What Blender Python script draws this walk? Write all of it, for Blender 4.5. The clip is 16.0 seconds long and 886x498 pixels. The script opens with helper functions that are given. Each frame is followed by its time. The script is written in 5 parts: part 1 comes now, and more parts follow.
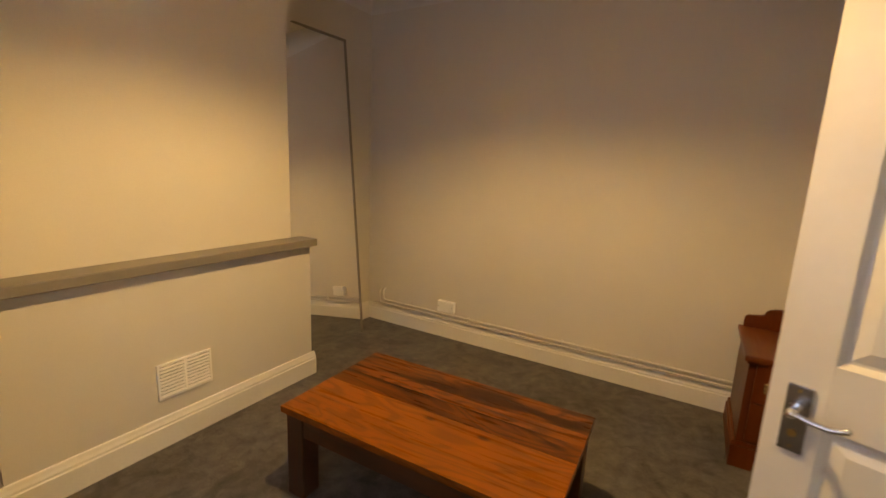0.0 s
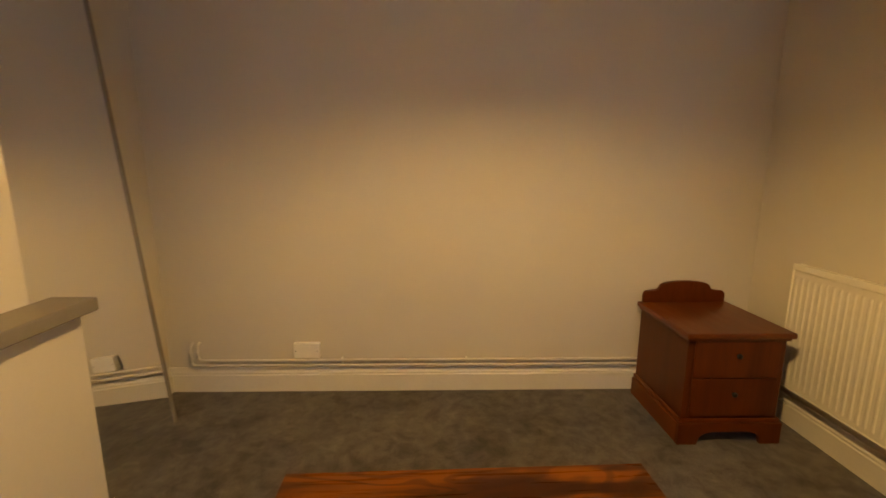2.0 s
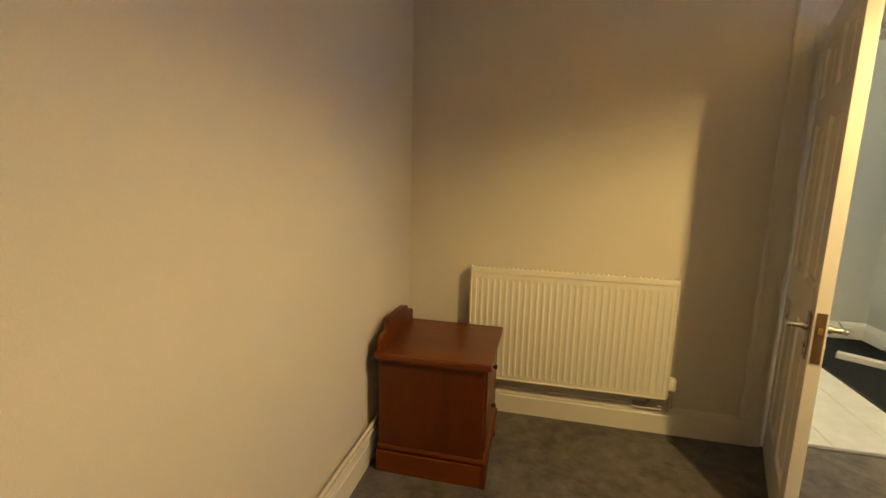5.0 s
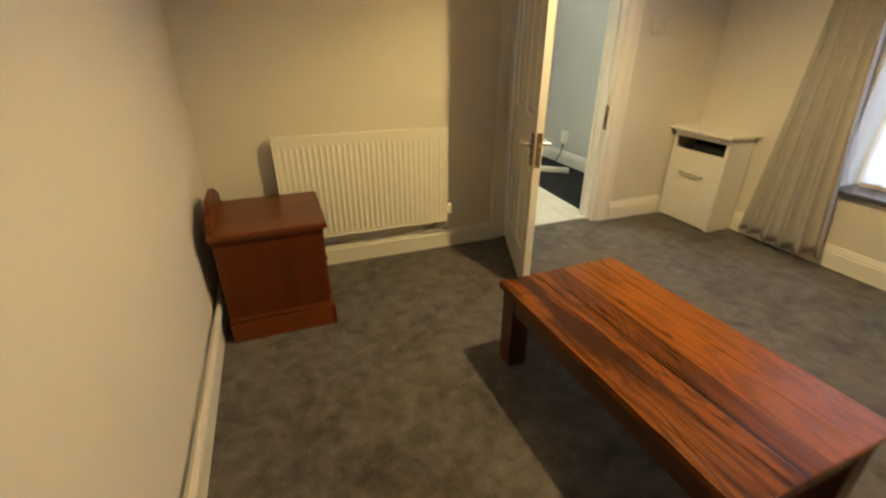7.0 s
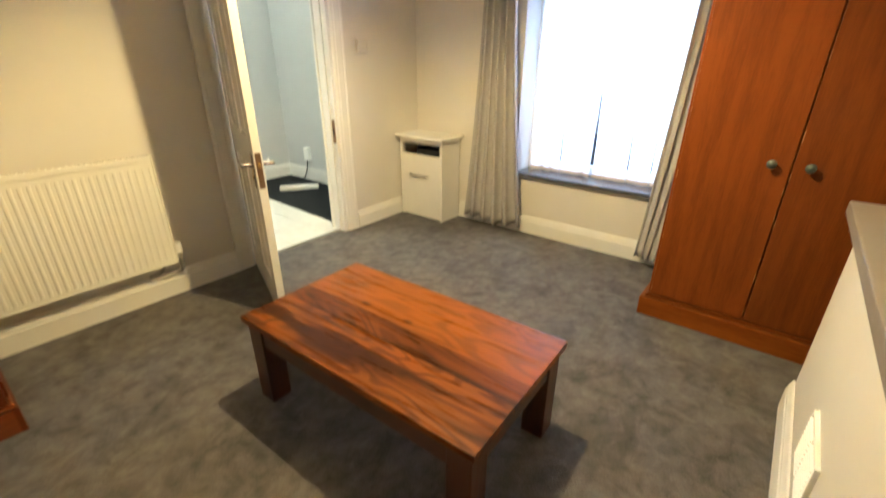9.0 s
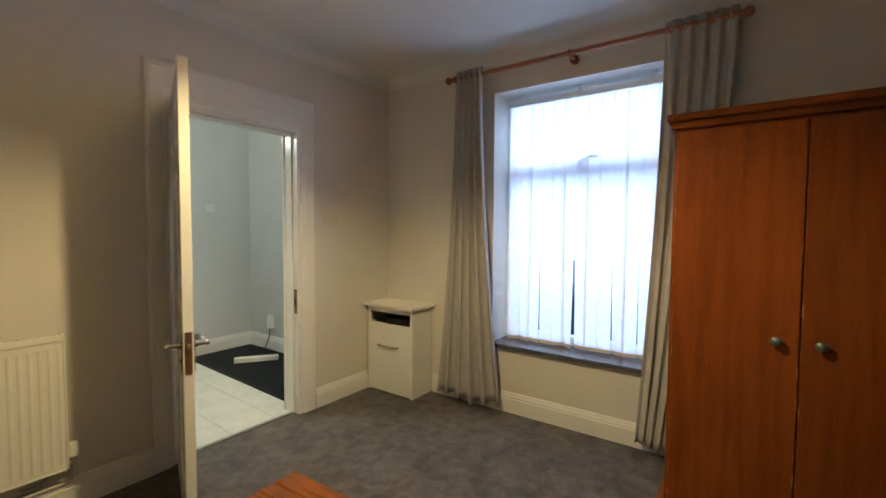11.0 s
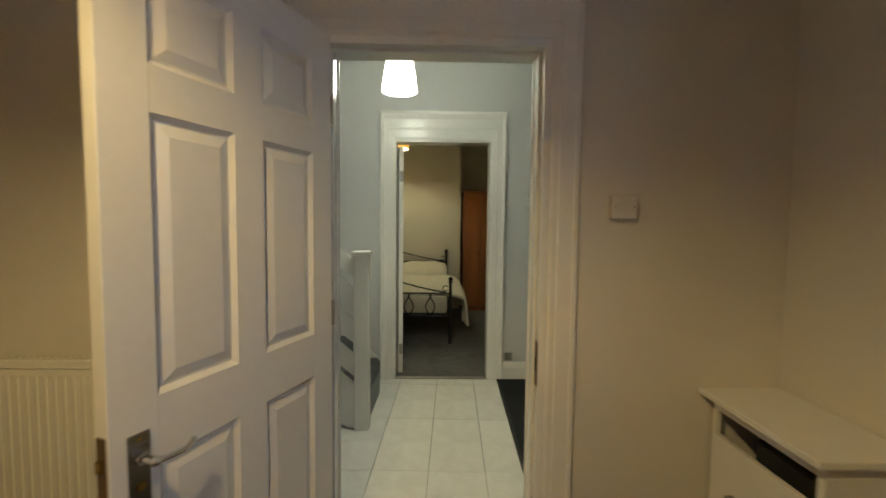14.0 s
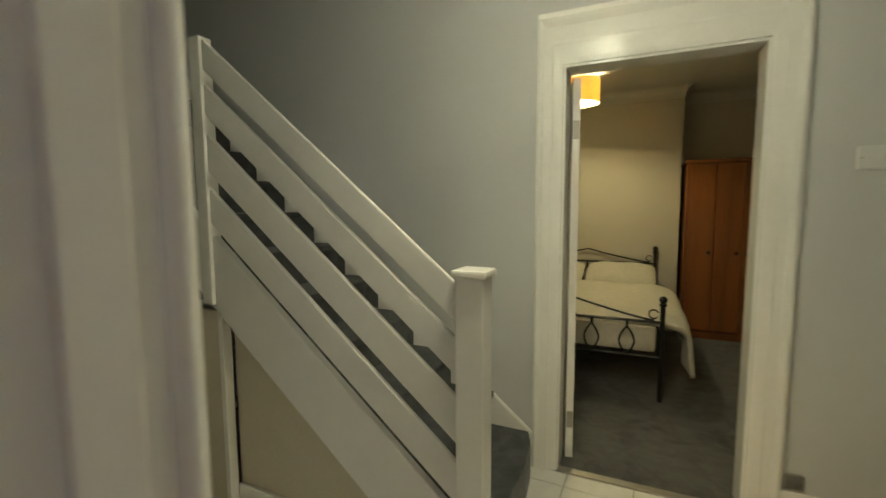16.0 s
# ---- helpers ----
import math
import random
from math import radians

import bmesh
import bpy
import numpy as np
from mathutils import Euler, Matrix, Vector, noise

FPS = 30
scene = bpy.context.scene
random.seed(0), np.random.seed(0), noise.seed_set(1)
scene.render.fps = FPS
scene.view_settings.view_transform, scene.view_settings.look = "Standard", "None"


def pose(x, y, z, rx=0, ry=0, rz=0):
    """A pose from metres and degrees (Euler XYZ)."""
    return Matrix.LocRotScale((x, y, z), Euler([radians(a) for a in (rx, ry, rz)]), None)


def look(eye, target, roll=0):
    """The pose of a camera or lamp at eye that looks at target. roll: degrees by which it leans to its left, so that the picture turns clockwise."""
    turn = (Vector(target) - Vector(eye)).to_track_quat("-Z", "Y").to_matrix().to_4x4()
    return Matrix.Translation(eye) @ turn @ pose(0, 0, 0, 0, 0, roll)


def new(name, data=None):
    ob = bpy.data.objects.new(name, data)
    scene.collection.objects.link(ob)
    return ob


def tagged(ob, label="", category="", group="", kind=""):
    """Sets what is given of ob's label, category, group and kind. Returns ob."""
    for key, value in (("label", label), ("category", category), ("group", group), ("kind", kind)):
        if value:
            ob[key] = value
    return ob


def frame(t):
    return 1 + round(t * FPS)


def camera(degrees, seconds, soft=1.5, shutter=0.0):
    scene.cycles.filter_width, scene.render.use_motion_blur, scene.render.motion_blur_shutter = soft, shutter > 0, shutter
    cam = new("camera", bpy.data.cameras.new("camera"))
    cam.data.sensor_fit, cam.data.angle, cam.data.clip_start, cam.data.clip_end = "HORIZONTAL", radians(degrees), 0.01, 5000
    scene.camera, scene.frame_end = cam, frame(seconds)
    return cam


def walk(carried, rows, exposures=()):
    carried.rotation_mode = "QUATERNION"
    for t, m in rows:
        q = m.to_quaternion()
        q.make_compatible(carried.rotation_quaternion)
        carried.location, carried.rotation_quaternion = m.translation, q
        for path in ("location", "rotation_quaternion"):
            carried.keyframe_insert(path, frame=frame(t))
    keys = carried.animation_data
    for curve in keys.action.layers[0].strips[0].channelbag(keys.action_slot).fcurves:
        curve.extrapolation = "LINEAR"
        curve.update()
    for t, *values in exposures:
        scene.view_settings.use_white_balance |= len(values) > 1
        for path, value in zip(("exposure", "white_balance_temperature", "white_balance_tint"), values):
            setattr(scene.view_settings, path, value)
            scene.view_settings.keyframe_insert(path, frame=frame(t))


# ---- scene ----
cam = camera(91.6, 16.0, shutter=0.5)
PATH = [
    (0, (2.831, -0.938, 1.327), (1.138, -1.937, 0.955), 2.4),
    (0.5, (2.763, -1.124, 1.273), (1.053, -2.105, 0.934), 0.2),
    (1, (2.653, -1.327, 1.267), (0.916, -2.283, 1.004), -0.7),
    (1.5, (2.480, -1.612, 1.276), (0.545, -2.020, 0.984), -0.7),
    (2, (2.358, -1.820, 1.275), (0.392, -1.777, 0.912), 0.2),
    (2.5, (2.173, -2.085, 1.330), (0.246, -1.735, 0.950), 0.1),
    (3, (1.905, -2.227, 1.323), (0.131, -1.377, 0.962), 1.1),
    (3.2, (1.812, -2.287, 1.394), (0.183, -1.202, 0.984), 1.7),
    (5.5, (0.577, -2.323, 1.272), (0.398, -0.363, 0.962), 0.4),
    (6, (0.552, -2.449, 1.284), (0.672, -0.491, 0.897), 0.3),
    (6.5, (0.416, -2.514, 1.313), (0.89, -0.669, 0.705), 0.3),
    (7, (0.401, -2.571, 1.304), (1.043, -0.89, 0.432), 0.1),
    (7.5, (0.427, -2.58, 1.281), (1.24, -1.073, 0.246), 1.6),
    (8, (0.473, -2.614, 1.278), (1.517, -1.244, 0.262), 1.9),
    (8.5, (0.53, -2.657, 1.275), (1.811, -1.474, 0.295), 0.9),
    (9, (0.556, -2.675, 1.297), (1.995, -1.543, 0.493), 0.2),
    (9.5, (0.548, -2.671, 1.341), (2.149, -1.499, 1.086), -0.2),
    (9.7, (0.461, -2.657, 1.322), (2.109, -1.524, 1.288), -0.1),
    (11.8, (1.269, -2.427, 1.307), (2.862, -1.226, 1.163), -0.5),
    (12, (1.400, -2.390, 1.305), (2.938, -1.122, 1.181), -1.1),
    (12.5, (1.704, -2.356, 1.311), (2.858, -0.724, 1.235), 1.2),
    (13, (1.925, -2.174, 1.309), (2.74, -0.349, 1.246), 3.5),
    (13.5, (2.127, -1.901, 1.316), (2.496, 0.064, 1.252), 0.4),
    (14, (2.265, -1.58, 1.329), (2.305, 0.415, 1.206), 0.6),
    (14.5, (2.337, -1.185, 1.331), (2.214, 0.803, 1.155), -1.4),
    (15, (2.405, -0.838, 1.337), (1.964, 1.113, 1.319), 0.9),
    (15.5, (2.408, -0.480, 1.345), (1.704, 1.388, 1.214), -0.2),
    (16, (2.277, -0.123, 1.336), (1.452, 1.691, 1.147), -0.3),
]
# the clip's camera sets its exposure and white balance anew as it turns
EXPOSURES = [(0.0, -0.08, 6950, 15), (1.5, -0.12, 7250, 16), (2.0, -0.14, 7350, 16), (2.5, 0.14, 6850, 13), (3.0, 0.30, 6600, 10), (5.3, 0.14, 6250, 6), (6.5, 0.15, 5950, 5),
             (7.0, 0.32, 5700, 5), (7.5, 0.55, 5550, 5), (8.0, 0.9, 5350, 5), (8.5, 1.0, 5250, 5), (9.0, 0.98, 5150, 5), (9.7, 0.8, 5050, 5),
             (11.8, -0.68, 5100, 8), (13.0, -1.08, 5200, 9), (13.5, -1.0, 5500, 7), (14.5, -0.7, 5650, 5), (15.3, -0.72, 6000, 4), (16.0, -0.64, 6250, 5)]
walk(cam, [(t, look(eye, target, roll)) for t, eye, target, roll in PATH], EXPOSURES)

# ---- world and lights ----
LAMP = (1.81, -1.60, 2.21)
HALL_LAMP = (2.052, 1.010, 2.20)
BED_LAMP = (1.76, 4.0, 2.335)

world = bpy.data.worlds.new("world")
scene.world = world
world.use_nodes = True
wn = world.node_tree.nodes
sky = wn.new("ShaderNodeTexSky")
sky.sky_type = "NISHITA"
sky.sun_disc = False
sky.sun_elevation, sky.sun_rotation = radians(28), radians(200)
world.node_tree.links.new(sky.outputs[0], wn["Background"].inputs[0])
wn["Background"].inputs[1].default_value = 0.15


def lamp(name, kind, m, energy, colour, **extra):
    data = bpy.data.lights.new(name, kind)
    data.energy, data.color = energy, colour
    for key, value in extra.items():
        if key == "radius":
            data.shadow_soft_size = value
        elif key == "angle":
            data.angle = value
        elif key == "size":
            data.shape, data.size, data.size_y = "RECTANGLE", value[0], value[1]
    ob = new(name, data)
    ob.matrix_world = m
    return ob


lamp("sun", "SUN", look((0, 0, 10), (2.0, 5.0, 6.0)), 1.5, (1.0, 0.96, 0.9), angle=radians(14))
lamp("living_bulb_light", "POINT", pose(*LAMP), 116, (1.0, 0.675, 0.255), radius=0.035)
lamp("hall_bulb_light", "POINT", pose(*HALL_LAMP), 46, (1.0, 0.885, 0.57), radius=0.04)
lamp("bedroom_bulb_light", "POINT", pose(*BED_LAMP), 54, (1.0, 0.85, 0.43), radius=0.035)
lamp("window_daylight", "AREA", look((4.55, -1.60, 2.00), (3.7, -1.60, 1.50)), 76, (0.63, 0.79, 1.0), size=(2.2, 2.3))


# ---- materials ----
def material(name, colour, rough=0.6, metal=0.0, vary=0.08, scale=6.0, bump=0.0, bump_scale=60.0, spec=0.5, coat=0.0):
    """A painted or plain surface: base colour broken up at two scales, with fine relief."""
    m = bpy.data.materials.new(name)
    m.use_nodes = True
    nt = m.node_tree
    n, l = nt.nodes, nt.links
    b = n["Principled BSDF"]
    b.inputs["Roughness"].default_value = rough
    b.inputs["Metallic"].default_value = metal
    b.inputs["Specular IOR Level"].default_value = spec
    b.inputs["Coat Weight"].default_value = coat
    tc = n.new("ShaderNodeTexCoord")
    big = n.new("ShaderNodeTexNoise")
    big.inputs["Scale"].default_value, big.inputs["Detail"].default_value = scale, 6
    fine = n.new("ShaderNodeTexNoise")
    fine.inputs["Scale"].default_value, fine.inputs["Detail"].default_value = bump_scale, 4
    l.new(tc.outputs["Object"], big.inputs["Vector"])
    l.new(tc.outputs["Object"], fine.inputs["Vector"])
    add = n.new("ShaderNodeMath")
    add.operation = "ADD"
    l.new(big.outputs["Fac"], add.inputs[0])
    l.new(fine.outputs["Fac"], add.inputs[1])
    ramp = n.new("ShaderNodeMapRange")
    ramp.inputs["From Min"].default_value, ramp.inputs["From Max"].default_value = 0.6, 1.4
    ramp.inputs["To Min"].default_value, ramp.inputs["To Max"].default_value = 1 - vary, 1 + vary
    l.new(add.outputs[0], ramp.inputs["Value"])
    mix = n.new("ShaderNodeVectorMath")
    mix.operation = "SCALE"
    mix.inputs[0].default_value = colour
    l.new(ramp.outputs[0], mix.inputs["Scale"])
    l.new(mix.outputs[0], b.inputs["Base Color"])
    if bump:
        bp = n.new("ShaderNodeBump")
        bp.inputs["Strength"].default_value, bp.inputs["Distance"].default_value = bump, 0.004
        l.new(fine.outputs["Fac"], bp.inputs["Height"])
        l.new(bp.outputs[0], b.inputs["Normal"])
    return m


def wood(name, dark, light, axis, grain=14.0, rough=0.35, coat=0.3, knots=True, per_object=True, streak=0.5, spec=0.5, wild=1.2, along=0.09, stops=(), rings=0.0):
    """Timber with streaks along an axis; each board has its own figure."""
    m = bpy.data.materials.new(name)
    m.use_nodes = True
    nt = m.node_tree
    n, l = nt.nodes, nt.links
    b = n["Principled BSDF"]
    b.inputs["Coat Weight"].default_value, b.inputs["Coat Roughness"].default_value = coat, 0.25
    b.inputs["Specular IOR Level"].default_value = spec
    tc = n.new("ShaderNodeTexCoord")
    info = n.new("ShaderNodeObjectInfo")
    off = n.new("ShaderNodeVectorMath")
    off.operation = "MULTIPLY_ADD"
    l.new(info.outputs["Random"], off.inputs[0])
    off.inputs[1].default_value = (7.0, 5.0, 9.0) if per_object else (0, 0, 0)
    l.new(tc.outputs["Object"], off.inputs[2])
    mp = n.new("ShaderNodeMapping")
    s = [grain, grain, grain]
    s["xyz".index(axis)] = grain * along
    mp.inputs["Scale"].default_value = s
    l.new(off.outputs[0], mp.inputs["Vector"])
    broad = n.new("ShaderNodeTexNoise")
    broad.inputs["Scale"].default_value, broad.inputs["Detail"].default_value = 1.0, 3
    broad.inputs["Distortion"].default_value = wild if knots else 0.3
    l.new(mp.outputs[0], broad.inputs["Vector"])
    fine = n.new("ShaderNodeTexNoise")
    fine.inputs["Scale"].default_value, fine.inputs["Detail"].default_value = 9.0, 5
    l.new(mp.outputs[0], fine.inputs["Vector"])
    add = n.new("ShaderNodeMath")
    add.operation = "MULTIPLY_ADD"
    l.new(fine.outputs["Fac"], add.inputs[0])
    add.inputs[1].default_value = streak
    l.new(broad.outputs["Fac"], add.inputs[2])
    if rings:
        turns, wave, ring = n.new("ShaderNodeMath"), n.new("ShaderNodeMath"), n.new("ShaderNodeMath")
        turns.operation, wave.operation, ring.operation = "MULTIPLY", "SINE", "MULTIPLY_ADD"
        turns.inputs[1].default_value = 62.0
        ring.inputs[1].default_value = rings
        l.new(broad.outputs["Fac"], turns.inputs[0])
        l.new(turns.outputs[0], wave.inputs[0])
        l.new(wave.outputs[0], ring.inputs[0])
        l.new(add.outputs[0], ring.inputs[2])
        add = ring
    ramp = n.new("ShaderNodeValToRGB")
    lo = 0.30 + streak * 0.40
    ramp.color_ramp.elements[0].position, ramp.color_ramp.elements[1].position = lo, lo + 0.38
    ramp.color_ramp.elements[0].color, ramp.color_ramp.elements[1].color = (*dark, 1), (*light, 1)
    for k, (at, tone) in enumerate(stops):
        e = ramp.color_ramp.elements[k] if k < 2 else ramp.color_ramp.elements.new(at + streak * 0.5)
        e.position, e.color = at + streak * 0.5, (*tone, 1)
    l.new(add.outputs[0], ramp.inputs["Fac"])
    hsv = n.new("ShaderNodeHueSaturation")
    val = n.new("ShaderNodeMapRange")
    val.inputs["To Min"].default_value, val.inputs["To Max"].default_value = 0.8, 1.2
    l.new(info.outputs["Random"], val.inputs["Value"])
    if per_object:
        l.new(val.outputs[0], hsv.inputs["Value"])
    l.new(ramp.outputs[0], hsv.inputs["Color"])
    l.new(hsv.outputs[0], b.inputs["Base Color"])
    rr = n.new("ShaderNodeMapRange")
    rr.inputs["To Min"].default_value, rr.inputs["To Max"].default_value = rough - 0.08, rough + 0.12
    l.new(fine.outputs["Fac"], rr.inputs["Value"])
    l.new(rr.outputs[0], b.inputs["Roughness"])
    bp = n.new("ShaderNodeBump")
    bp.inputs["Strength"].default_value, bp.inputs["Distance"].default_value = 0.12, 0.002
    l.new(fine.outputs["Fac"], bp.inputs["Height"])
    l.new(bp.outputs[0], b.inputs["Normal"])
    return m


def figured(name, base, heart, heart_from, knots, lines=0.5, seed=0.0):
    """Polished rosewood plank along y: long grain, bands of dark heartwood, fine ring lines, a few knots."""
    m = bpy.data.materials.new(name)
    m.use_nodes = True
    nt = m.node_tree
    n, l = nt.nodes, nt.links
    b = n["Principled BSDF"]
    b.inputs["Specular IOR Level"].default_value = 0.18
    tc = n.new("ShaderNodeTexCoord")

    def streaks(across, along, detail, distortion):
        mp = n.new("ShaderNodeMapping")
        mp.inputs["Scale"].default_value = (across, along, across)
        mp.inputs["Location"].default_value = (seed * 3.1, seed * 1.7, seed)
        l.new(tc.outputs["Object"], mp.inputs["Vector"])
        t = n.new("ShaderNodeTexNoise")
        t.inputs["Scale"].default_value, t.inputs["Detail"].default_value = 1.0, detail
        t.inputs["Distortion"].default_value = distortion
        l.new(mp.outputs[0], t.inputs["Vector"])
        return t.outputs["Fac"]

    def ranged(value, a, z, lo, hi):
        r = n.new("ShaderNodeMapRange")
        r.interpolation_type = "SMOOTHSTEP"
        for key, v in (("From Min", a), ("From Max", z), ("To Min", lo), ("To Max", hi)):
            r.inputs[key].default_value = v
        l.new(value, r.inputs["Value"])
        return r.outputs[0]

    def maths(kind, p, q):
        t = n.new("ShaderNodeMath")
        t.operation = kind
        for k, v in enumerate((p, q)):
            if isinstance(v, float):
                t.inputs[k].default_value = v
            else:
                l.new(v, t.inputs[k])
        return t.outputs[0]

    def mixed(fac, p, q):
        t = n.new("ShaderNodeMix")
        t.data_type = "RGBA"
        l.new(fac, t.inputs["Factor"])
        for k, v in ((6, p), (7, q)):
            if isinstance(v, tuple):
                t.inputs[k].default_value = (*v, 1)
            else:
                l.new(v, t.inputs[k])
        return t.outputs[2]

    figure = streaks(4.2, 1.0, 1.2, 1.9)
    grain = streaks(75.0, 3.2, 4, 0.3)
    band = ranged(streaks(8.0, 1.1, 3, 0.8), heart_from, heart_from + 0.14, 0.0, 0.9)
    ring = ranged(maths("SINE", maths("MULTIPLY", figure, 50.0), 0.0), -0.2, 1.0, 0.0, lines)
    dark_base = tuple(v * 0.76 for v in base)
    tone = mixed(ranged(grain, 0.3, 0.7, 0.0, 1.0), dark_base, base)
    tone = mixed(ranged(figure, 0.38, 0.62, 0.35, 0.0), tone, dark_base)
    tone = mixed(ring, tone, heart)
    tone = mixed(band, tone, heart)
    if knots:
        mp = n.new("ShaderNodeMapping")
        mp.inputs["Scale"].default_value = (9.0, 4.2, 1.0)
        mp.inputs["Location"].default_value = (seed, seed * 2.0, 0.0)
        l.new(tc.outputs["Object"], mp.inputs["Vector"])
        v = n.new("ShaderNodeTexVoronoi")
        v.inputs["Scale"].default_value = 1.0
        l.new(mp.outputs[0], v.inputs["Vector"])
        tone = mixed(ranged(v.outputs["Distance"], 0.03, 0.16, 0.95, 0.0), tone, heart)
    l.new(tone, b.inputs["Base Color"])
    l.new(ranged(grain, 0.2, 0.8, 0.24, 0.38), b.inputs["Roughness"])
    bp = n.new("ShaderNodeBump")
    bp.inputs["Strength"].default_value, bp.inputs["Distance"].default_value = 0.10, 0.002
    l.new(grain, bp.inputs["Height"])
    l.new(bp.outputs[0], b.inputs["Normal"])
    return m


def carpet(name, low, high):
    """Cut-pile carpet: brushed patches, tufts and pile relief."""
    m = bpy.data.materials.new(name)
    m.use_nodes = True
    nt = m.node_tree
    n, l = nt.nodes, nt.links
    b = n["Principled BSDF"]
    b.inputs["Roughness"].default_value, b.inputs["Specular IOR Level"].default_value = 0.95, 0.1
    b.inputs["Sheen Weight"].default_value = 0.25
    tc = n.new("ShaderNodeTexCoord")
    patch = n.new("ShaderNodeTexNoise")
    patch.inputs["Scale"].default_value, patch.inputs["Detail"].default_value = 13.0, 8
    patch.inputs["Roughness"].default_value, patch.inputs["Distortion"].default_value = 0.62, 0.3
    tuft = n.new("ShaderNodeTexNoise")
    tuft.inputs["Scale"].default_value, tuft.inputs["Detail"].default_value = 170, 3
    for k in (patch, tuft):
        l.new(tc.outputs["Object"], k.inputs["Vector"])
    brushed = n.new("ShaderNodeTexNoise")
    brushed.inputs["Scale"].default_value, brushed.inputs["Detail"].default_value = 2.3, 3
    brushed.inputs["Distortion"].default_value = 0.6
    l.new(tc.outputs["Object"], brushed.inputs["Vector"])
    two = n.new("ShaderNodeMath")
    two.operation = "MULTIPLY_ADD"
    l.new(brushed.outputs["Fac"], two.inputs[0])
    two.inputs[1].default_value = 0.45
    l.new(patch.outputs["Fac"], two.inputs[2])
    less = n.new("ShaderNodeMath")
    less.operation = "SUBTRACT"
    l.new(two.outputs[0], less.inputs[0])
    less.inputs[1].default_value = 0.225
    add = n.new("ShaderNodeMath")
    add.operation = "MULTIPLY_ADD"
    l.new(tuft.outputs["Fac"], add.inputs[0])
    add.inputs[1].default_value = 0.40
    l.new(less.outputs[0], add.inputs[2])
    ramp = n.new("ShaderNodeValToRGB")
    ramp.color_ramp.elements[0].position, ramp.color_ramp.elements[1].position = 0.42, 1.02
    ramp.color_ramp.elements[0].color, ramp.color_ramp.elements[1].color = (*low, 1), (*high, 1)
    l.new(add.outputs[0], ramp.inputs["Fac"])
    smudge = n.new("ShaderNodeTexNoise")
    smudge.inputs["Scale"].default_value, smudge.inputs["Detail"].default_value = 4.6, 5
    smudge.inputs["Roughness"].default_value, smudge.inputs["Distortion"].default_value = 0.62, 0.9
    l.new(tc.outputs["Object"], smudge.inputs["Vector"])
    press = n.new("ShaderNodeMapRange")
    press.interpolation_type = "SMOOTHSTEP"
    press.inputs["From Min"].default_value, press.inputs["From Max"].default_value = 0.36, 0.52
    press.inputs["To Min"].default_value, press.inputs["To Max"].default_value = 0.70, 1.05
    l.new(smudge.outputs["Fac"], press.inputs["Value"])
    worn = n.new("ShaderNodeVectorMath")
    worn.operation = "SCALE"
    l.new(ramp.outputs[0], worn.inputs[0])
    l.new(press.outputs[0], worn.inputs["Scale"])
    l.new(worn.outputs[0], b.inputs["Base Color"])
    bp = n.new("ShaderNodeBump")
    bp.inputs["Strength"].default_value, bp.inputs["Distance"].default_value = 0.7, 0.006
    l.new(add.outputs[0], bp.inputs["Height"])
    l.new(bp.outputs[0], b.inputs["Normal"])
    return m


def cloth(name, colour, through_amount=0.3, weave=400.0, crease=0.0):
    """Fabric that lets part of the light through."""
    m = bpy.data.materials.new(name)
    m.use_nodes = True
    nt = m.node_tree
    n, l = nt.nodes, nt.links
    n.remove(n["Principled BSDF"])
    out = n["Material Output"]
    dif, tra, mix = n.new("ShaderNodeBsdfDiffuse"), n.new("ShaderNodeBsdfTranslucent"), n.new("ShaderNodeMixShader")
    tc, ns = n.new("ShaderNodeTexCoord"), n.new("ShaderNodeTexNoise")
    ns.inputs["Scale"].default_value, ns.inputs["Detail"].default_value = 22.0, 8
    l.new(tc.outputs["Object"], ns.inputs["Vector"])
    ramp = n.new("ShaderNodeMapRange")
    ramp.inputs["To Min"].default_value, ramp.inputs["To Max"].default_value = 0.88, 1.12
    l.new(ns.outputs["Fac"], ramp.inputs["Value"])
    sc = n.new("ShaderNodeVectorMath")
    sc.operation = "SCALE"
    sc.inputs[0].default_value = colour
    l.new(ramp.outputs[0], sc.inputs["Scale"])
    l.new(sc.outputs[0], dif.inputs["Color"])
    l.new(sc.outputs[0], tra.inputs["Color"])
    mix.inputs[0].default_value = through_amount
    l.new(dif.outputs[0], mix.inputs[1])
    l.new(tra.outputs[0], mix.inputs[2])
    l.new(mix.outputs[0], out.inputs["Surface"])
    bp, wv = n.new("ShaderNodeBump"), n.new("ShaderNodeTexNoise")
    wv.inputs["Scale"].default_value = weave
    l.new(tc.outputs["Object"], wv.inputs["Vector"])
    bp.inputs["Strength"].default_value, bp.inputs["Distance"].default_value = 0.3, 0.002
    if crease:
        wv.inputs["Scale"].default_value, wv.inputs["Detail"].default_value = 9.0, 4
        bp.inputs["Strength"].default_value, bp.inputs["Distance"].default_value = crease, 0.03
    l.new(wv.outputs["Fac"], bp.inputs["Height"])
    l.new(bp.outputs[0], dif.inputs["Normal"])
    return m


def glowing(name, colour, strength):
    m = bpy.data.materials.new(name)
    m.use_nodes = True
    b = m.node_tree.nodes["Principled BSDF"]
    b.inputs["Base Color"].default_value = (0.8, 0.8, 0.8, 1)
    b.inputs["Emission Color"].default_value = (*colour, 1)
    b.inputs["Emission Strength"].default_value = strength
    return m


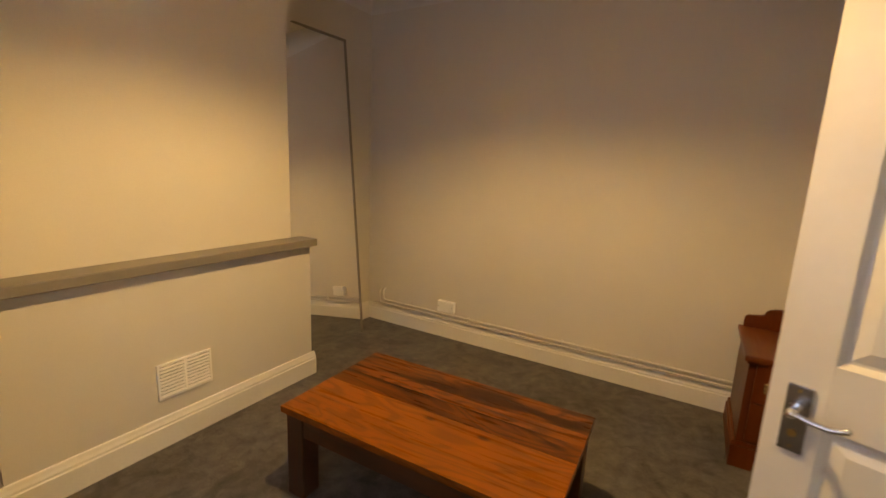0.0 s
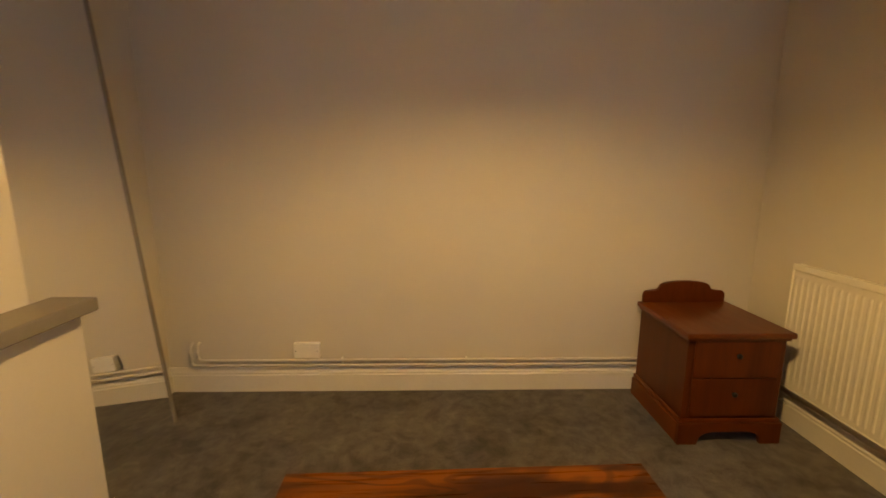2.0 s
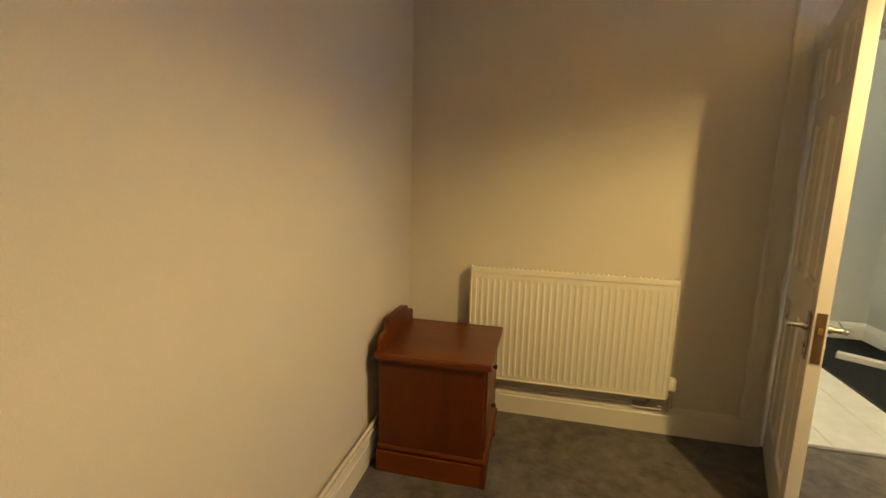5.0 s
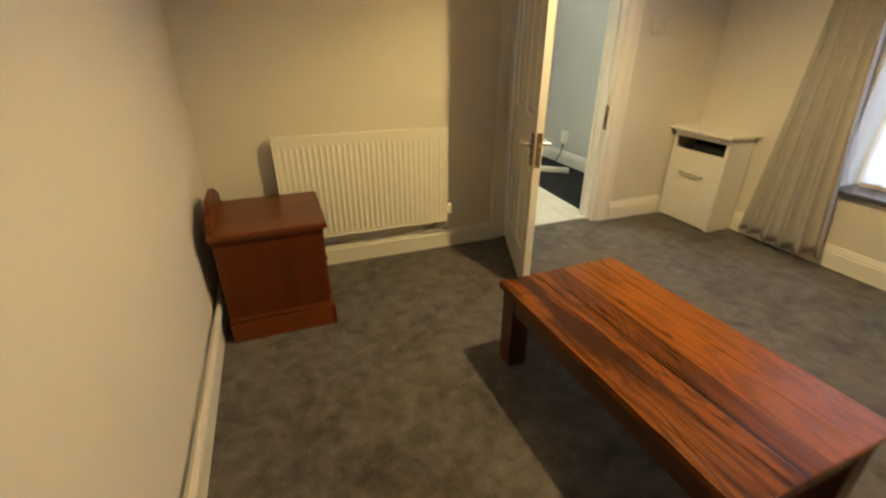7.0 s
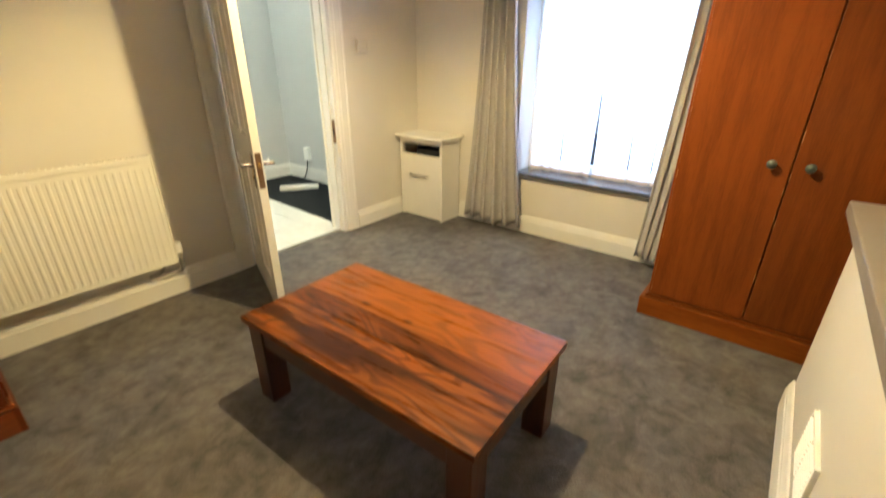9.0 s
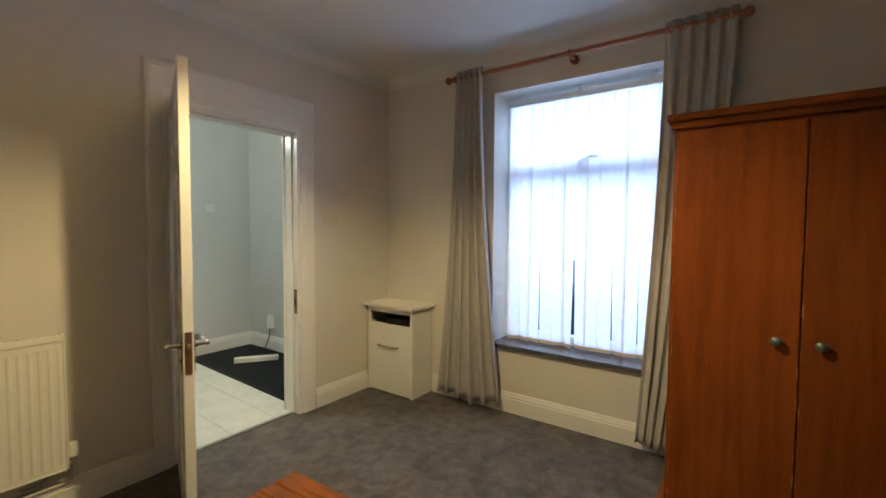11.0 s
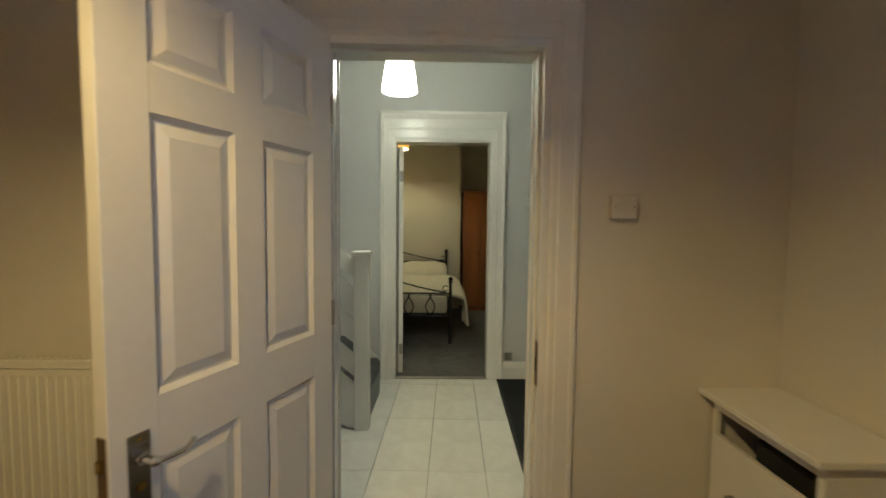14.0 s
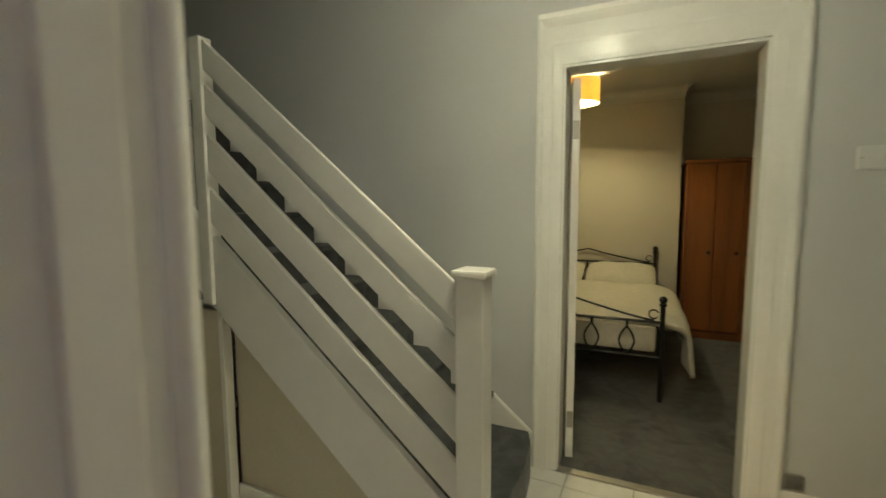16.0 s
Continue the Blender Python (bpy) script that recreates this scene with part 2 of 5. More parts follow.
WALL = material("cream_wall_paint", (0.645, 0.603, 0.535), 0.75, vary=0.035, scale=2.5, bump=0.12, bump_scale=220, spec=0.25)
PANEL = material("cream_stair_panel_paint", (0.60, 0.535, 0.41), 0.5, vary=0.05, scale=7.0, bump=0.08, bump_scale=60, spec=0.35)
HALL_WALL = material("grey_blue_wall_paint", (0.56, 0.558, 0.553), 0.7, vary=0.03, scale=2.0, bump=0.10, bump_scale=220, spec=0.3)
BED_WALL = material("bedroom_wall_paint", (0.62, 0.57, 0.50), 0.75, vary=0.03, scale=2.0, bump=0.1, bump_scale=220, spec=0.25)
CEILING = material("matt_ceiling_paint", (0.70, 0.68, 0.64), 0.85, vary=0.03, scale=3.0, bump=0.2, bump_scale=120, spec=0.2)
GLOSS = material("white_gloss_paint", (0.78, 0.76, 0.72), 0.22, vary=0.025, scale=9.0, bump=0.05, bump_scale=35, spec=0.5)
SATIN = material("white_satin_paint", (0.76, 0.73, 0.67), 0.42, vary=0.03, scale=7.0, bump=0.06, bump_scale=60, spec=0.4)
RAD = material("radiator_enamel", (0.80, 0.77, 0.68), 0.32, vary=0.02, scale=6.0, spec=0.5)
TAUPE = material("taupe_shelf_paint", (0.21, 0.185, 0.165), 0.4, vary=0.06, scale=12.0, bump=0.08, bump_scale=80)
CHROME = material("chrome", (0.75, 0.75, 0.76), 0.12, 1.0, vary=0.04, scale=20)
# chrome with the dark reflection of the room put into its base colour
PLATE = material("chrome_plate_painted_reflection", (0.30, 0.29, 0.29), 0.24, 1.0, vary=0.12, scale=35)
BRONZE = material("bronze_lock_metal", (0.23, 0.15, 0.09), 0.4, 0.8, vary=0.15, scale=30)
BRASS = material("brass", (0.60, 0.42, 0.16), 0.25, 1.0, vary=0.1, scale=30)
# near-black for lead and mat edging; also paints shade inside holes and openings
DARK = material("near_black_and_shade", (0.012, 0.011, 0.010), 0.9, vary=0.2)
PLASTIC = material("white_plastic", (0.86, 0.84, 0.79), 0.35, vary=0.02)
AGED = material("aged_white_plastic", (0.64, 0.64, 0.62), 0.35, vary=0.03)
CREAM = material("aged_cream_plastic", (0.60, 0.55, 0.47), 0.4, vary=0.03)
GREYBAR = material("worn_nickel", (0.36, 0.34, 0.31), 0.38, 0.7, vary=0.12, scale=40)
IRON = material("black_iron", (0.018, 0.016, 0.015), 0.38, 0.3, vary=0.2, scale=40)
PATINA = material("green_grey_knob", (0.10, 0.115, 0.10), 0.35, 0.5, vary=0.2, scale=50)
TILE = material("white_floor_tile", (0.70, 0.69, 0.65), 0.2, vary=0.10, scale=5.0, bump=0.04, bump_scale=14, spec=0.5)
GROUT = material("grey_grout", (0.15, 0.14, 0.128), 0.9, vary=0.15, scale=30)
MAT = material("dark_coir_mat", (0.018, 0.019, 0.021), 0.95, vary=0.3, scale=30, bump=0.8, bump_scale=260, spec=0.1)
SLATE = material("dark_window_sill", (0.075, 0.075, 0.08), 0.22, vary=0.2, scale=10)
UPVC = material("white_upvc", (0.80, 0.81, 0.82), 0.3, vary=0.02)
CARPET = carpet("grey_carpet", (0.034, 0.0300, 0.0280), (0.152, 0.134, 0.125))
STAIR_CARPET = carpet("stair_carpet", (0.032, 0.034, 0.036), (0.088, 0.089, 0.09))
BED_CARPET = carpet("bedroom_carpet", (0.050, 0.050, 0.051), (0.112, 0.110, 0.108))
SHEESHAM_PLANKS = [figured("sheesham_brown", (0.205, 0.060, 0.006), (0.026, 0.007, 0.003), 0.51, False, 0.55, 2.3),
                   figured("sheesham_heart", (0.155, 0.044, 0.005), (0.024, 0.007, 0.003), 0.45, False, 0.5, 4.1),
                   figured("sheesham_knotty", (0.262, 0.079, 0.007), (0.034, 0.009, 0.003), 0.58, True, 0.32, 7.7),
                   figured("sheesham_orange", (0.245, 0.073, 0.007), (0.038, 0.010, 0.003), 0.58, False, 0.32, 9.2)]
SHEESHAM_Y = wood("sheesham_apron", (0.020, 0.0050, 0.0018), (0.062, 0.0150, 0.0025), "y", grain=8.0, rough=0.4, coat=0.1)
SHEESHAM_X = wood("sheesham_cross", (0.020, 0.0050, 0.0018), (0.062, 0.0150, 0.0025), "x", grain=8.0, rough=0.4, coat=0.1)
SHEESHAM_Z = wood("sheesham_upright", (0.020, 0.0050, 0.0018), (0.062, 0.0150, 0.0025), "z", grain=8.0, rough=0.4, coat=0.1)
MAHOGANY = wood("red_stained_pine", (0.074, 0.0135, 0.002), (0.122, 0.025, 0.003), "z", grain=8.0, rough=0.36, coat=0.08, spec=0.25, knots=False, streak=0.4)
MAHOGANY_X = wood("red_stained_pine_flat", (0.086, 0.017, 0.003), (0.148, 0.034, 0.005), "x", grain=8.0, rough=0.32, coat=0.15, spec=0.3, knots=False, streak=0.4)
PINE = wood("orange_stained_pine", (0.112, 0.025, 0.001), (0.172, 0.042, 0.002), "z", grain=24.0, rough=0.42, coat=0.0, spec=0.16, knots=False, streak=0.5)
PINE_Y = wood("orange_stained_pine_rail", (0.112, 0.026, 0.001), (0.180, 0.048, 0.002), "y", grain=20.0, rough=0.5, coat=0.0, spec=0.10, knots=False, streak=0.5)
PINE_X = wood("orange_pine_far", (0.165, 0.050, 0.010), (0.25, 0.082, 0.017), "z", grain=7.0, rough=0.4, coat=0.2, knots=False)
WORN = material("bare_worn_edge", (0.34, 0.15, 0.04), 0.6, vary=0.2, scale=40)
ROD = wood("rod_wood", (0.16, 0.05, 0.018), (0.28, 0.095, 0.032), "y", grain=12, rough=0.4, coat=0.2, knots=False)
CURTAIN = cloth("grey_beige_curtain", (0.41, 0.385, 0.365), 0.04)
VANE = cloth("sheer_white_vane", (0.90, 0.84, 0.87), 0.58)
WEIGHT = cloth("cream_vane_weight", (0.72, 0.60, 0.46), 0.3)
SHADE = cloth("amber_fabric_shade", (0.91, 0.70, 0.34), 0.27)
BEDDING = cloth("cream_bedding", (0.76, 0.71, 0.62), 0.05, crease=0.4)
MATTRESS = cloth("mattress_ticking", (0.66, 0.60, 0.51), 0.0)
BULB = glowing("lit_bulb", (1.0, 0.80, 0.52), 30.0)
HALL_GLASS = glowing("lit_hall_shade", (1.0, 0.93, 0.65), 52.0)

MIRROR = bpy.data.materials.new("mirror_glass")
MIRROR.use_nodes = True
mb = MIRROR.node_tree.nodes["Principled BSDF"]
mb.inputs["Base Color"].default_value = (0.90, 0.90, 0.87, 1)
mb.inputs["Metallic"].default_value, mb.inputs["Roughness"].default_value = 1.0, 0.01

GLASS = bpy.data.materials.new("window_glass")
GLASS.use_nodes = True
gb = GLASS.node_tree.nodes["Principled BSDF"]
gb.inputs["Transmission Weight"].default_value, gb.inputs["Roughness"].default_value, gb.inputs["IOR"].default_value = 1.0, 0.0, 1.02


# ---- building blocks ----
def box(bm, x0, x1, y0, y1, z0, z1, bevel=0.0, turn=None):
    vs = [bm.verts.new((x, y, z)) for z in (z0, z1) for y in (y0, y1) for x in (x0, x1)]
    fs = [bm.faces.new([vs[i] for i in q]) for q in ((0, 2, 3, 1), (4, 5, 7, 6), (0, 1, 5, 4), (2, 6, 7, 3), (0, 4, 6, 2), (1, 3, 7, 5))]
    if bevel:
        es = list({e for f in fs for e in f.edges})
        out = bmesh.ops.bevel(bm, geom=es, offset=bevel, segments=2, profile=0.6, affect="EDGES")
        vs = list({v for f in out["faces"] for v in f.verts} | {v for v in vs if v.is_valid})
    if turn is not None:
        bmesh.ops.transform(bm, matrix=turn, verts=[v for v in vs if v.is_valid])
    return bm


def solid(*args, **kw):
    return box(bmesh.new(), *args, **kw)


def cyl(bm, p, q, r0, r1=None, seg=16, caps=True):
    p, q = Vector(p), Vector(q)
    r1 = r0 if r1 is None else r1
    m = Matrix.Translation((p + q) / 2) @ (q - p).to_track_quat("Z", "Y").to_matrix().to_4x4()
    bmesh.ops.create_cone(bm, cap_ends=caps, segments=seg, radius1=r0, radius2=r1, depth=(q - p).length, matrix=m)
    return bm


def ball(bm, c, r, seg=14, squash=(1, 1, 1)):
    bmesh.ops.create_uvsphere(bm, u_segments=seg, v_segments=seg // 2 + 2, radius=r, matrix=Matrix.Translation(c) @ Matrix.Diagonal((*squash, 1)))
    return bm


def tube(bm, pts, r, seg=8):
    """A bent rod through points."""
    pts = [Vector(p) for p in pts]
    rings = []
    for i, p in enumerate(pts):
        d = (pts[min(i + 1, len(pts) - 1)] - pts[max(i - 1, 0)]).normalized()
        q = d.to_track_quat("Z", "Y")
        rings.append([bm.verts.new(p + q @ Vector((r * math.cos(2 * math.pi * k / seg), r * math.sin(2 * math.pi * k / seg), 0))) for k in range(seg)])
    for a, b in zip(rings, rings[1:]):
        for k in range(seg):
            bm.faces.new((a[k], a[(k + 1) % seg], b[(k + 1) % seg], b[k]))
    bm.faces.new(rings[0][::-1])
    bm.faces.new(rings[-1])
    return bm


def prism(bm, outline, axis, a, b):
    """A flat outline of (u, v) pairs, drawn out along an axis from a to b."""
    def put(u, v, w):
        return {"x": (w, u, v), "y": (u, w, v), "z": (u, v, w)}[axis]
    lo = [bm.verts.new(put(u, v, a)) for u, v in outline]
    hi = [bm.verts.new(put(u, v, b)) for u, v in outline]
    bm.faces.new(lo[::-1])
    bm.faces.new(hi)
    n = len(outline)
    for i in range(n):
        bm.faces.new((lo[i], lo[(i + 1) % n], hi[(i + 1) % n], hi[i]))
    return bm


def lathe(bm, profile, seg=32, origin=(0, 0, 0)):
    """A profile of (radius, height) pairs turned about the z axis."""
    rings = []
    for r, z in profile:
        rings.append([bm.verts.new((origin[0] + r * math.cos(2 * math.pi * k / seg), origin[1] + r * math.sin(2 * math.pi * k / seg), origin[2] + z)) for k in range(seg)])
    for a, b in zip(rings, rings[1:]):
        for k in range(seg):
            bm.faces.new((a[k], a[(k + 1) % seg], b[(k + 1) % seg], b[k]))
    return bm


def part(name, bm, mat, parent=None, label="", smooth=False):
    bmesh.ops.recalc_face_normals(bm, faces=bm.faces)
    me = bpy.data.meshes.new(name)
    bm.to_mesh(me)
    bm.free()
    me.materials.append(mat)
    if smooth:
        me.polygons.foreach_set("use_smooth", [True] * len(me.polygons))
        me.set_sharp_from_angle(angle=radians(40))
    ob = new(name, me)
    if parent is not None:
        ob.parent = parent
    if label:
        ob["label"] = label
    return ob


def thing(name, label, category, at=(0, 0, 0), turn=0.0, group=""):
    ob = new(name)
    ob.matrix_basis = pose(*at, 0, 0, turn)
    return tagged(ob, label, category, group)


def structure(name, bm, mat, label="", smooth=False):
    return tagged(part(name, bm, mat, smooth=smooth), label, kind="structure")


# ---- the setting: living room ----
EAST, SOUTH = 3.58, -3.345          # inner faces of the window wall and the alcove wall
CEIL, HCEIL, BCEIL = 2.56, 2.78, 2.56
HN = 2.018                         # hall face of the bedroom wall
DX0, DX1, DTOP = 1.848, 2.685, 1.99  # living-room doorway
BX0, BX1, BTOP = 1.932, 2.730, 2.0    # bedroom doorway
WY0, WY1, WZ0, WZ1 = -2.16, -1.03, 0.46, 2.285  # window opening

structure("floor_living_room", solid(-0.12, EAST + 0.3, SOUTH - 0.2, 0.06, -0.12, 0.0), CARPET, "mottled grey cut-pile carpet")
structure("wall_west", solid(-0.14, 0, SOUTH - 0.2, 0.0, -0.1, 2.75), WALL, "plain cream painted plaster wall")
bm = bmesh.new()
box(bm, -0.14, DX0, 0.0, 0.06, -0.1, 2.75)
box(bm, DX1, EAST + 0.3, 0.0, 0.06, -0.1, 2.75)
box(bm, DX0, DX1, 0.0, 0.06, DTOP, 2.75)
structure("wall_north", bm, WALL, "cream painted wall with a doorway to the hall")
bm = bmesh.new()
box(bm, EAST, EAST + 0.30, WY1, 0.0, -0.1, 2.75)
box(bm, EAST, EAST + 0.30, SOUTH - 0.2, WY0, -0.1, 2.75)
box(bm, EAST, EAST + 0.30, WY0, WY1, -0.1, WZ0)
box(bm, EAST, EAST + 0.30, WY0, WY1, WZ1, 2.75)
structure("wall_east", bm, WALL, "cream painted wall with a deep window opening")
structure("wall_south", solid(-0.14, EAST + 0.3, SOUTH - 0.14, SOUTH, -0.1, 2.75), WALL, "cream painted alcove wall")
bm = bmesh.new()
box(bm, 1.035, 2.455, SOUTH, -2.935, 0.0, 0.83)
box(bm, 1.095, 2.36, SOUTH, -3.03, 0.83, 2.70)
structure("chimney_breast", bm, WALL, "cream painted chimney breast, lower part standing proud")
structure("ceiling_living_room", solid(-0.14, EAST + 0.3, SOUTH - 0.14, 0.06, CEIL, CEIL + 0.1), CEILING, "matt white ceiling")

def cove_outline(size):
    return [(0.0, 0.0), (size, 0.0)] + [(size - size * math.sin(i * math.pi / 14), size - size * math.cos(i * math.pi / 14)) for i in range(1, 7)] + [(0.0, size)]


def cove(name, run, at, inward, a, b, top, size=0.085, mat=None):
    """A hollow cornice along x or y; inward is +1 or -1 from the wall face at."""
    out = [(at + inward * u, top - v) for u, v in cove_outline(size)]
    structure(name, prism(bmesh.new(), out, run, a, b), mat or CEILING, "curved plaster coving")


cove("coving_west", "y", 0.0, 1, SOUTH, 0.0, CEIL)
cove("coving_east", "y", EAST, -1, SOUTH, 0.0, CEIL)
cove("coving_north", "x", 0.0, -1, 0.0, EAST, CEIL)
cove("coving_south_a", "x", SOUTH, 1, 0.0, 1.095, CEIL)
cove("coving_south_b", "x", SOUTH, 1, 2.36, EAST, CEIL)
cove("coving_breast", "x", -3.03, 1, 1.095, 2.36, CEIL)


def skirting(name, run, at, inward, a, b, h=0.145, t=0.02, mat=None):
    prof = [(0, 0), (t, 0), (t, h - 0.045), (t - 0.004, h - 0.04), (t - 0.004, h - 0.03), (t - 0.009, h - 0.018), (t - 0.013, h - 0.004), (t - 0.016, h), (0, h)]
    structure(name, prism(bmesh.new(), [(at + inward * u, v) for u, v in prof], run, a, b), mat or SATIN, "moulded white-painted skirting board")


skirting("baseboard_west", "y", 0.0, 1, SOUTH, 0.0)
skirting("baseboard_north_a", "x", 0.0, -1, 0.02, 1.742)
skirting("baseboard_north_b", "x", 0.0, -1, 2.80, 3.318)
skirting("baseboard_east", "y", EAST, -1, SOUTH, -0.495)
skirting("baseboard_south_a", "x", SOUTH, 1, 0.02, 1.035)
skirting("baseboard_south_b", "x", SOUTH, 1, 2.455, EAST - 0.02)
skirting("baseboard_breast", "x", -2.935, 1, 1.015, 2.475)
skirting("baseboard_breast_west", "y", 1.035, -1, SOUTH + 0.02, -2.935)
skirting("baseboard_breast_east", "y", 2.455, 1, SOUTH + 0.02, -2.935)

# mantel shelf
bm = bmesh.new()
box(bm, 1.020, 2.47, -3.03, -2.885, 0.832, 0.876, 0.006)
structure("mantel_shelf", bm, TAUPE, "taupe-painted mantel shelf over a blocked fireplace")


def casing(name, x0, x1, top, y, inward, w, mat, z0=0.0, flare=0.0, banded=True):
    """A moulded door surround on the face y of a wall; inward is the side it stands on."""
    if banded:
        prof = [(0, 0), (w, 0), (w, 0.030), (w - 0.012, 0.034), (w - 0.022, 0.027), (w - 0.032, 0.018), (w * 0.45, 0.016), (w * 0.41, 0.0185), (w * 0.35, 0.016), (0.012, 0.014), (0, 0.010)]
    else:
        prof = [(0, 0), (w, 0), (w, 0.018), (w - 0.006, 0.0205), (w - 0.018, 0.0205), (w - 0.023, 0.017), (0.032, 0.016), (0.027, 0.0135), (0.008, 0.0125), (0, 0.008)]
    bm = bmesh.new()
    lo, hi = z0, top
    rings = []
    for px, pz, sx, sz in ((x0, lo, -1, 0), (x0, hi, -1, 1), (x1, hi, 1, 1), (x1, lo, 1, 0)):
        rings.append([bm.verts.new((px + sx * u, y + inward * v, pz + sz * u * (1.0 + flare))) for u, v in prof])
    n = len(prof)
    for a, b in zip(rings, rings[1:]):
        for k in range(n):
            bm.faces.new((a[k], a[(k + 1) % n], b[(k + 1) % n], b[k]))
    bm.faces.new(rings[0])
    bm.faces.new(rings[-1][::-1])
    return structure(name, bm, mat, "moulded white gloss door surround")


casing("trim_living_door", DX0, DX1, DTOP, 0.0, -1, 0.105, SATIN, flare=0.85, banded=False)
casing("trim_living_door_hall_side", DX0, DX1, DTOP, 0.14, 1, 0.105, GLOSS, flare=0.6, banded=False)
lining = tagged(new("door_frame_1"), "white gloss door lining with stops and a rounded edge bead", "door frame", kind="structure")
for x0, x1, sx in ((DX0 - 0.001, DX0 + 0.028, 1), (DX1 - 0.028, DX1 + 0.001, -1)):
    jamb = part("jamb", solid(x0, x1, -0.001, 0.166, 0.0, DTOP), GLOSS, lining)
    face = x1 if sx > 0 else x0
    a, b = sorted((face, face + sx * 0.012))
    part("door_stop", solid(a, b, 0.045, 0.10, 0.0, DTOP - 0.028, bevel=0.003), GLOSS, jamb)
    part("bead", cyl(bmesh.new(), (face - sx * 0.006, 0.146, 0.0), (face - sx * 0.006, 0.146, DTOP - 0.028), 0.018, seg=18), GLOSS, jamb, smooth=True)
head = part("head", solid(DX0 + 0.028, DX1 - 0.028, -0.001, 0.166, DTOP - 0.028, DTOP), GLOSS, lining)
part("door_stop", solid(DX0 + 0.04, DX1 - 0.04, 0.045, 0.10, DTOP - 0.04, DTOP - 0.028, bevel=0.003), GLOSS, head)
keep = thing("strike_plate", "dull metal strike plate let into the door lining", "strike plate", (DX1 - 0.029, 0.022, 0.80))
part("plate", solid(-0.003, 0.0, -0.016, 0.016, -0.085, 0.085, bevel=0.001), BRONZE, keep)
part("latch_hole", solid(-0.0045, -0.003, -0.008, 0.008, -0.03, 0.02), DARK, keep)

# window: sill board, frame, panes
structure("window_sill", solid(EAST - 0.035, EAST + 0.215, WY0 - 0.0, WY1 + 0.0, WZ0 - 0.001, WZ0 + 0.028, bevel=0.006), SLATE, "glossy dark grey window sill board")
win = tagged(new("window_1"), "white plastic casement window with a transom light", "window", kind="structure")
gx0, gx1 = EAST + 0.215, EAST + 0.275
zt = 1.73
bm = bmesh.new()
box(bm, gx0, gx1, WY0, WY0 + 0.06, WZ0 + 0.03, WZ1, 0.006)
box(bm, gx0, gx1, WY1 - 0.06, WY1, WZ0 + 0.03, WZ1, 0.006)
box(bm, gx0, gx1, WY0 + 0.06, WY1 - 0.06, WZ0 + 0.03, WZ0 + 0.10, 0.006)
box(bm, gx0, gx1, WY0 + 0.06, WY1 - 0.06, WZ1 - 0.06, WZ1, 0.006)
box(bm, gx0, gx1, WY0 + 0.06, WY1 - 0.06, zt - 0.05, zt + 0.05, 0.006)
part("window_frame", bm, UPVC, win)
for z0, z1 in ((WZ0 + 0.10, zt - 0.05), (zt + 0.05, WZ1 - 0.06)):
    g = part("pane", solid(gx0 + 0.03, gx0 + 0.036, WY0 + 0.06, WY1 - 0.06, z0, z1), GLASS, win)
    g.visible_shadow = False
bm = tube(bmesh.new(), [(gx0 - 0.03, -1.60, zt + 0.035), (gx0 - 0.04, -1.60, zt + 0.055), (gx0 - 0.045, -1.66, zt + 0.075), (gx0 - 0.045, -1.72, zt + 0.078)], 0.008)
box(bm, gx0 - 0.035, gx0, -1.615, -1.585, zt + 0.01, zt + 0.06)
part("window_handle", bm, GREYBAR, win, smooth=True)

# ---- the setting: hall ----
bm = bmesh.new()
box(bm, -0.14, DX0, 0.06, 0.14, -0.1, HCEIL + 0.1)
box(bm, DX1, EAST + 0.3, 0.06, 0.14, -0.1, HCEIL + 0.1)
box(bm, DX0, DX1, 0.06, 0.14, DTOP, HCEIL + 0.1)
structure("wall_hall_south", bm, HALL_WALL, "pale grey-blue hall wall")
bm = bmesh.new()
box(bm, -2.6, BX0, HN, HN + 0.07, -0.1, 5.0)
box(bm, BX1, EAST + 0.1, HN, HN + 0.07, -0.1, 5.0)
box(bm, BX0, BX1, HN, HN + 0.07, BTOP, 5.0)
structure("wall_hall_north", bm, HALL_WALL, "pale grey-blue hall wall beside the stairs")
structure("wall_hall_east", solid(3.50, 3.64, 0.14, HN, -0.1, HCEIL + 0.1), HALL_WALL, "pale grey-blue wall at the front end of the hall")
structure("wall_hall_west", solid(-0.30, -0.16, 0.14, 1.12, -0.1, 5.0), HALL_WALL, "hall end wall")
structure("wall_stair_west", solid(-2.6, -2.5, 1.02, HN, -0.1, 5.0), HALL_WALL, "stairwell end wall")
structure("wall_stair_south", solid(-2.6, 1.50, 0.06, 0.14, HCEIL + 0.1, 5.0), HALL_WALL, "stairwell upper wall")
structure("wall_stair_lower", solid(-2.6, -0.30, 1.06, 1.115, -0.1, 5.0), HALL_WALL, "stairwell lower wall")
structure("wall_stair_head", solid(1.50, 1.56, 0.14, HN, HCEIL + 0.0, 5.0), HALL_WALL, "trimmed stairwell edge above the hall")
structure("ceiling_stairwell", solid(-2.6, 1.6, 0.0, HN + 0.07, 5.0, 5.1), CEILING, "stairwell ceiling")
bm = bmesh.new()
box(bm, 1.56, EAST + 0.1, 0.06, HN, HCEIL, HCEIL + 0.1)
structure("ceiling_hall", bm, CEILING, "white hall ceiling with a stairwell opening")
structure("trim_stairwell_edge", solid(1.535, 1.575, 0.14, HN, HCEIL - 0.03, HCEIL + 0.12, bevel=0.005), GLOSS, "white trim round the stairwell opening")
cove("cornice_hall_north", "x", HN, -1, 1.575, 3.50, HCEIL, 0.12)
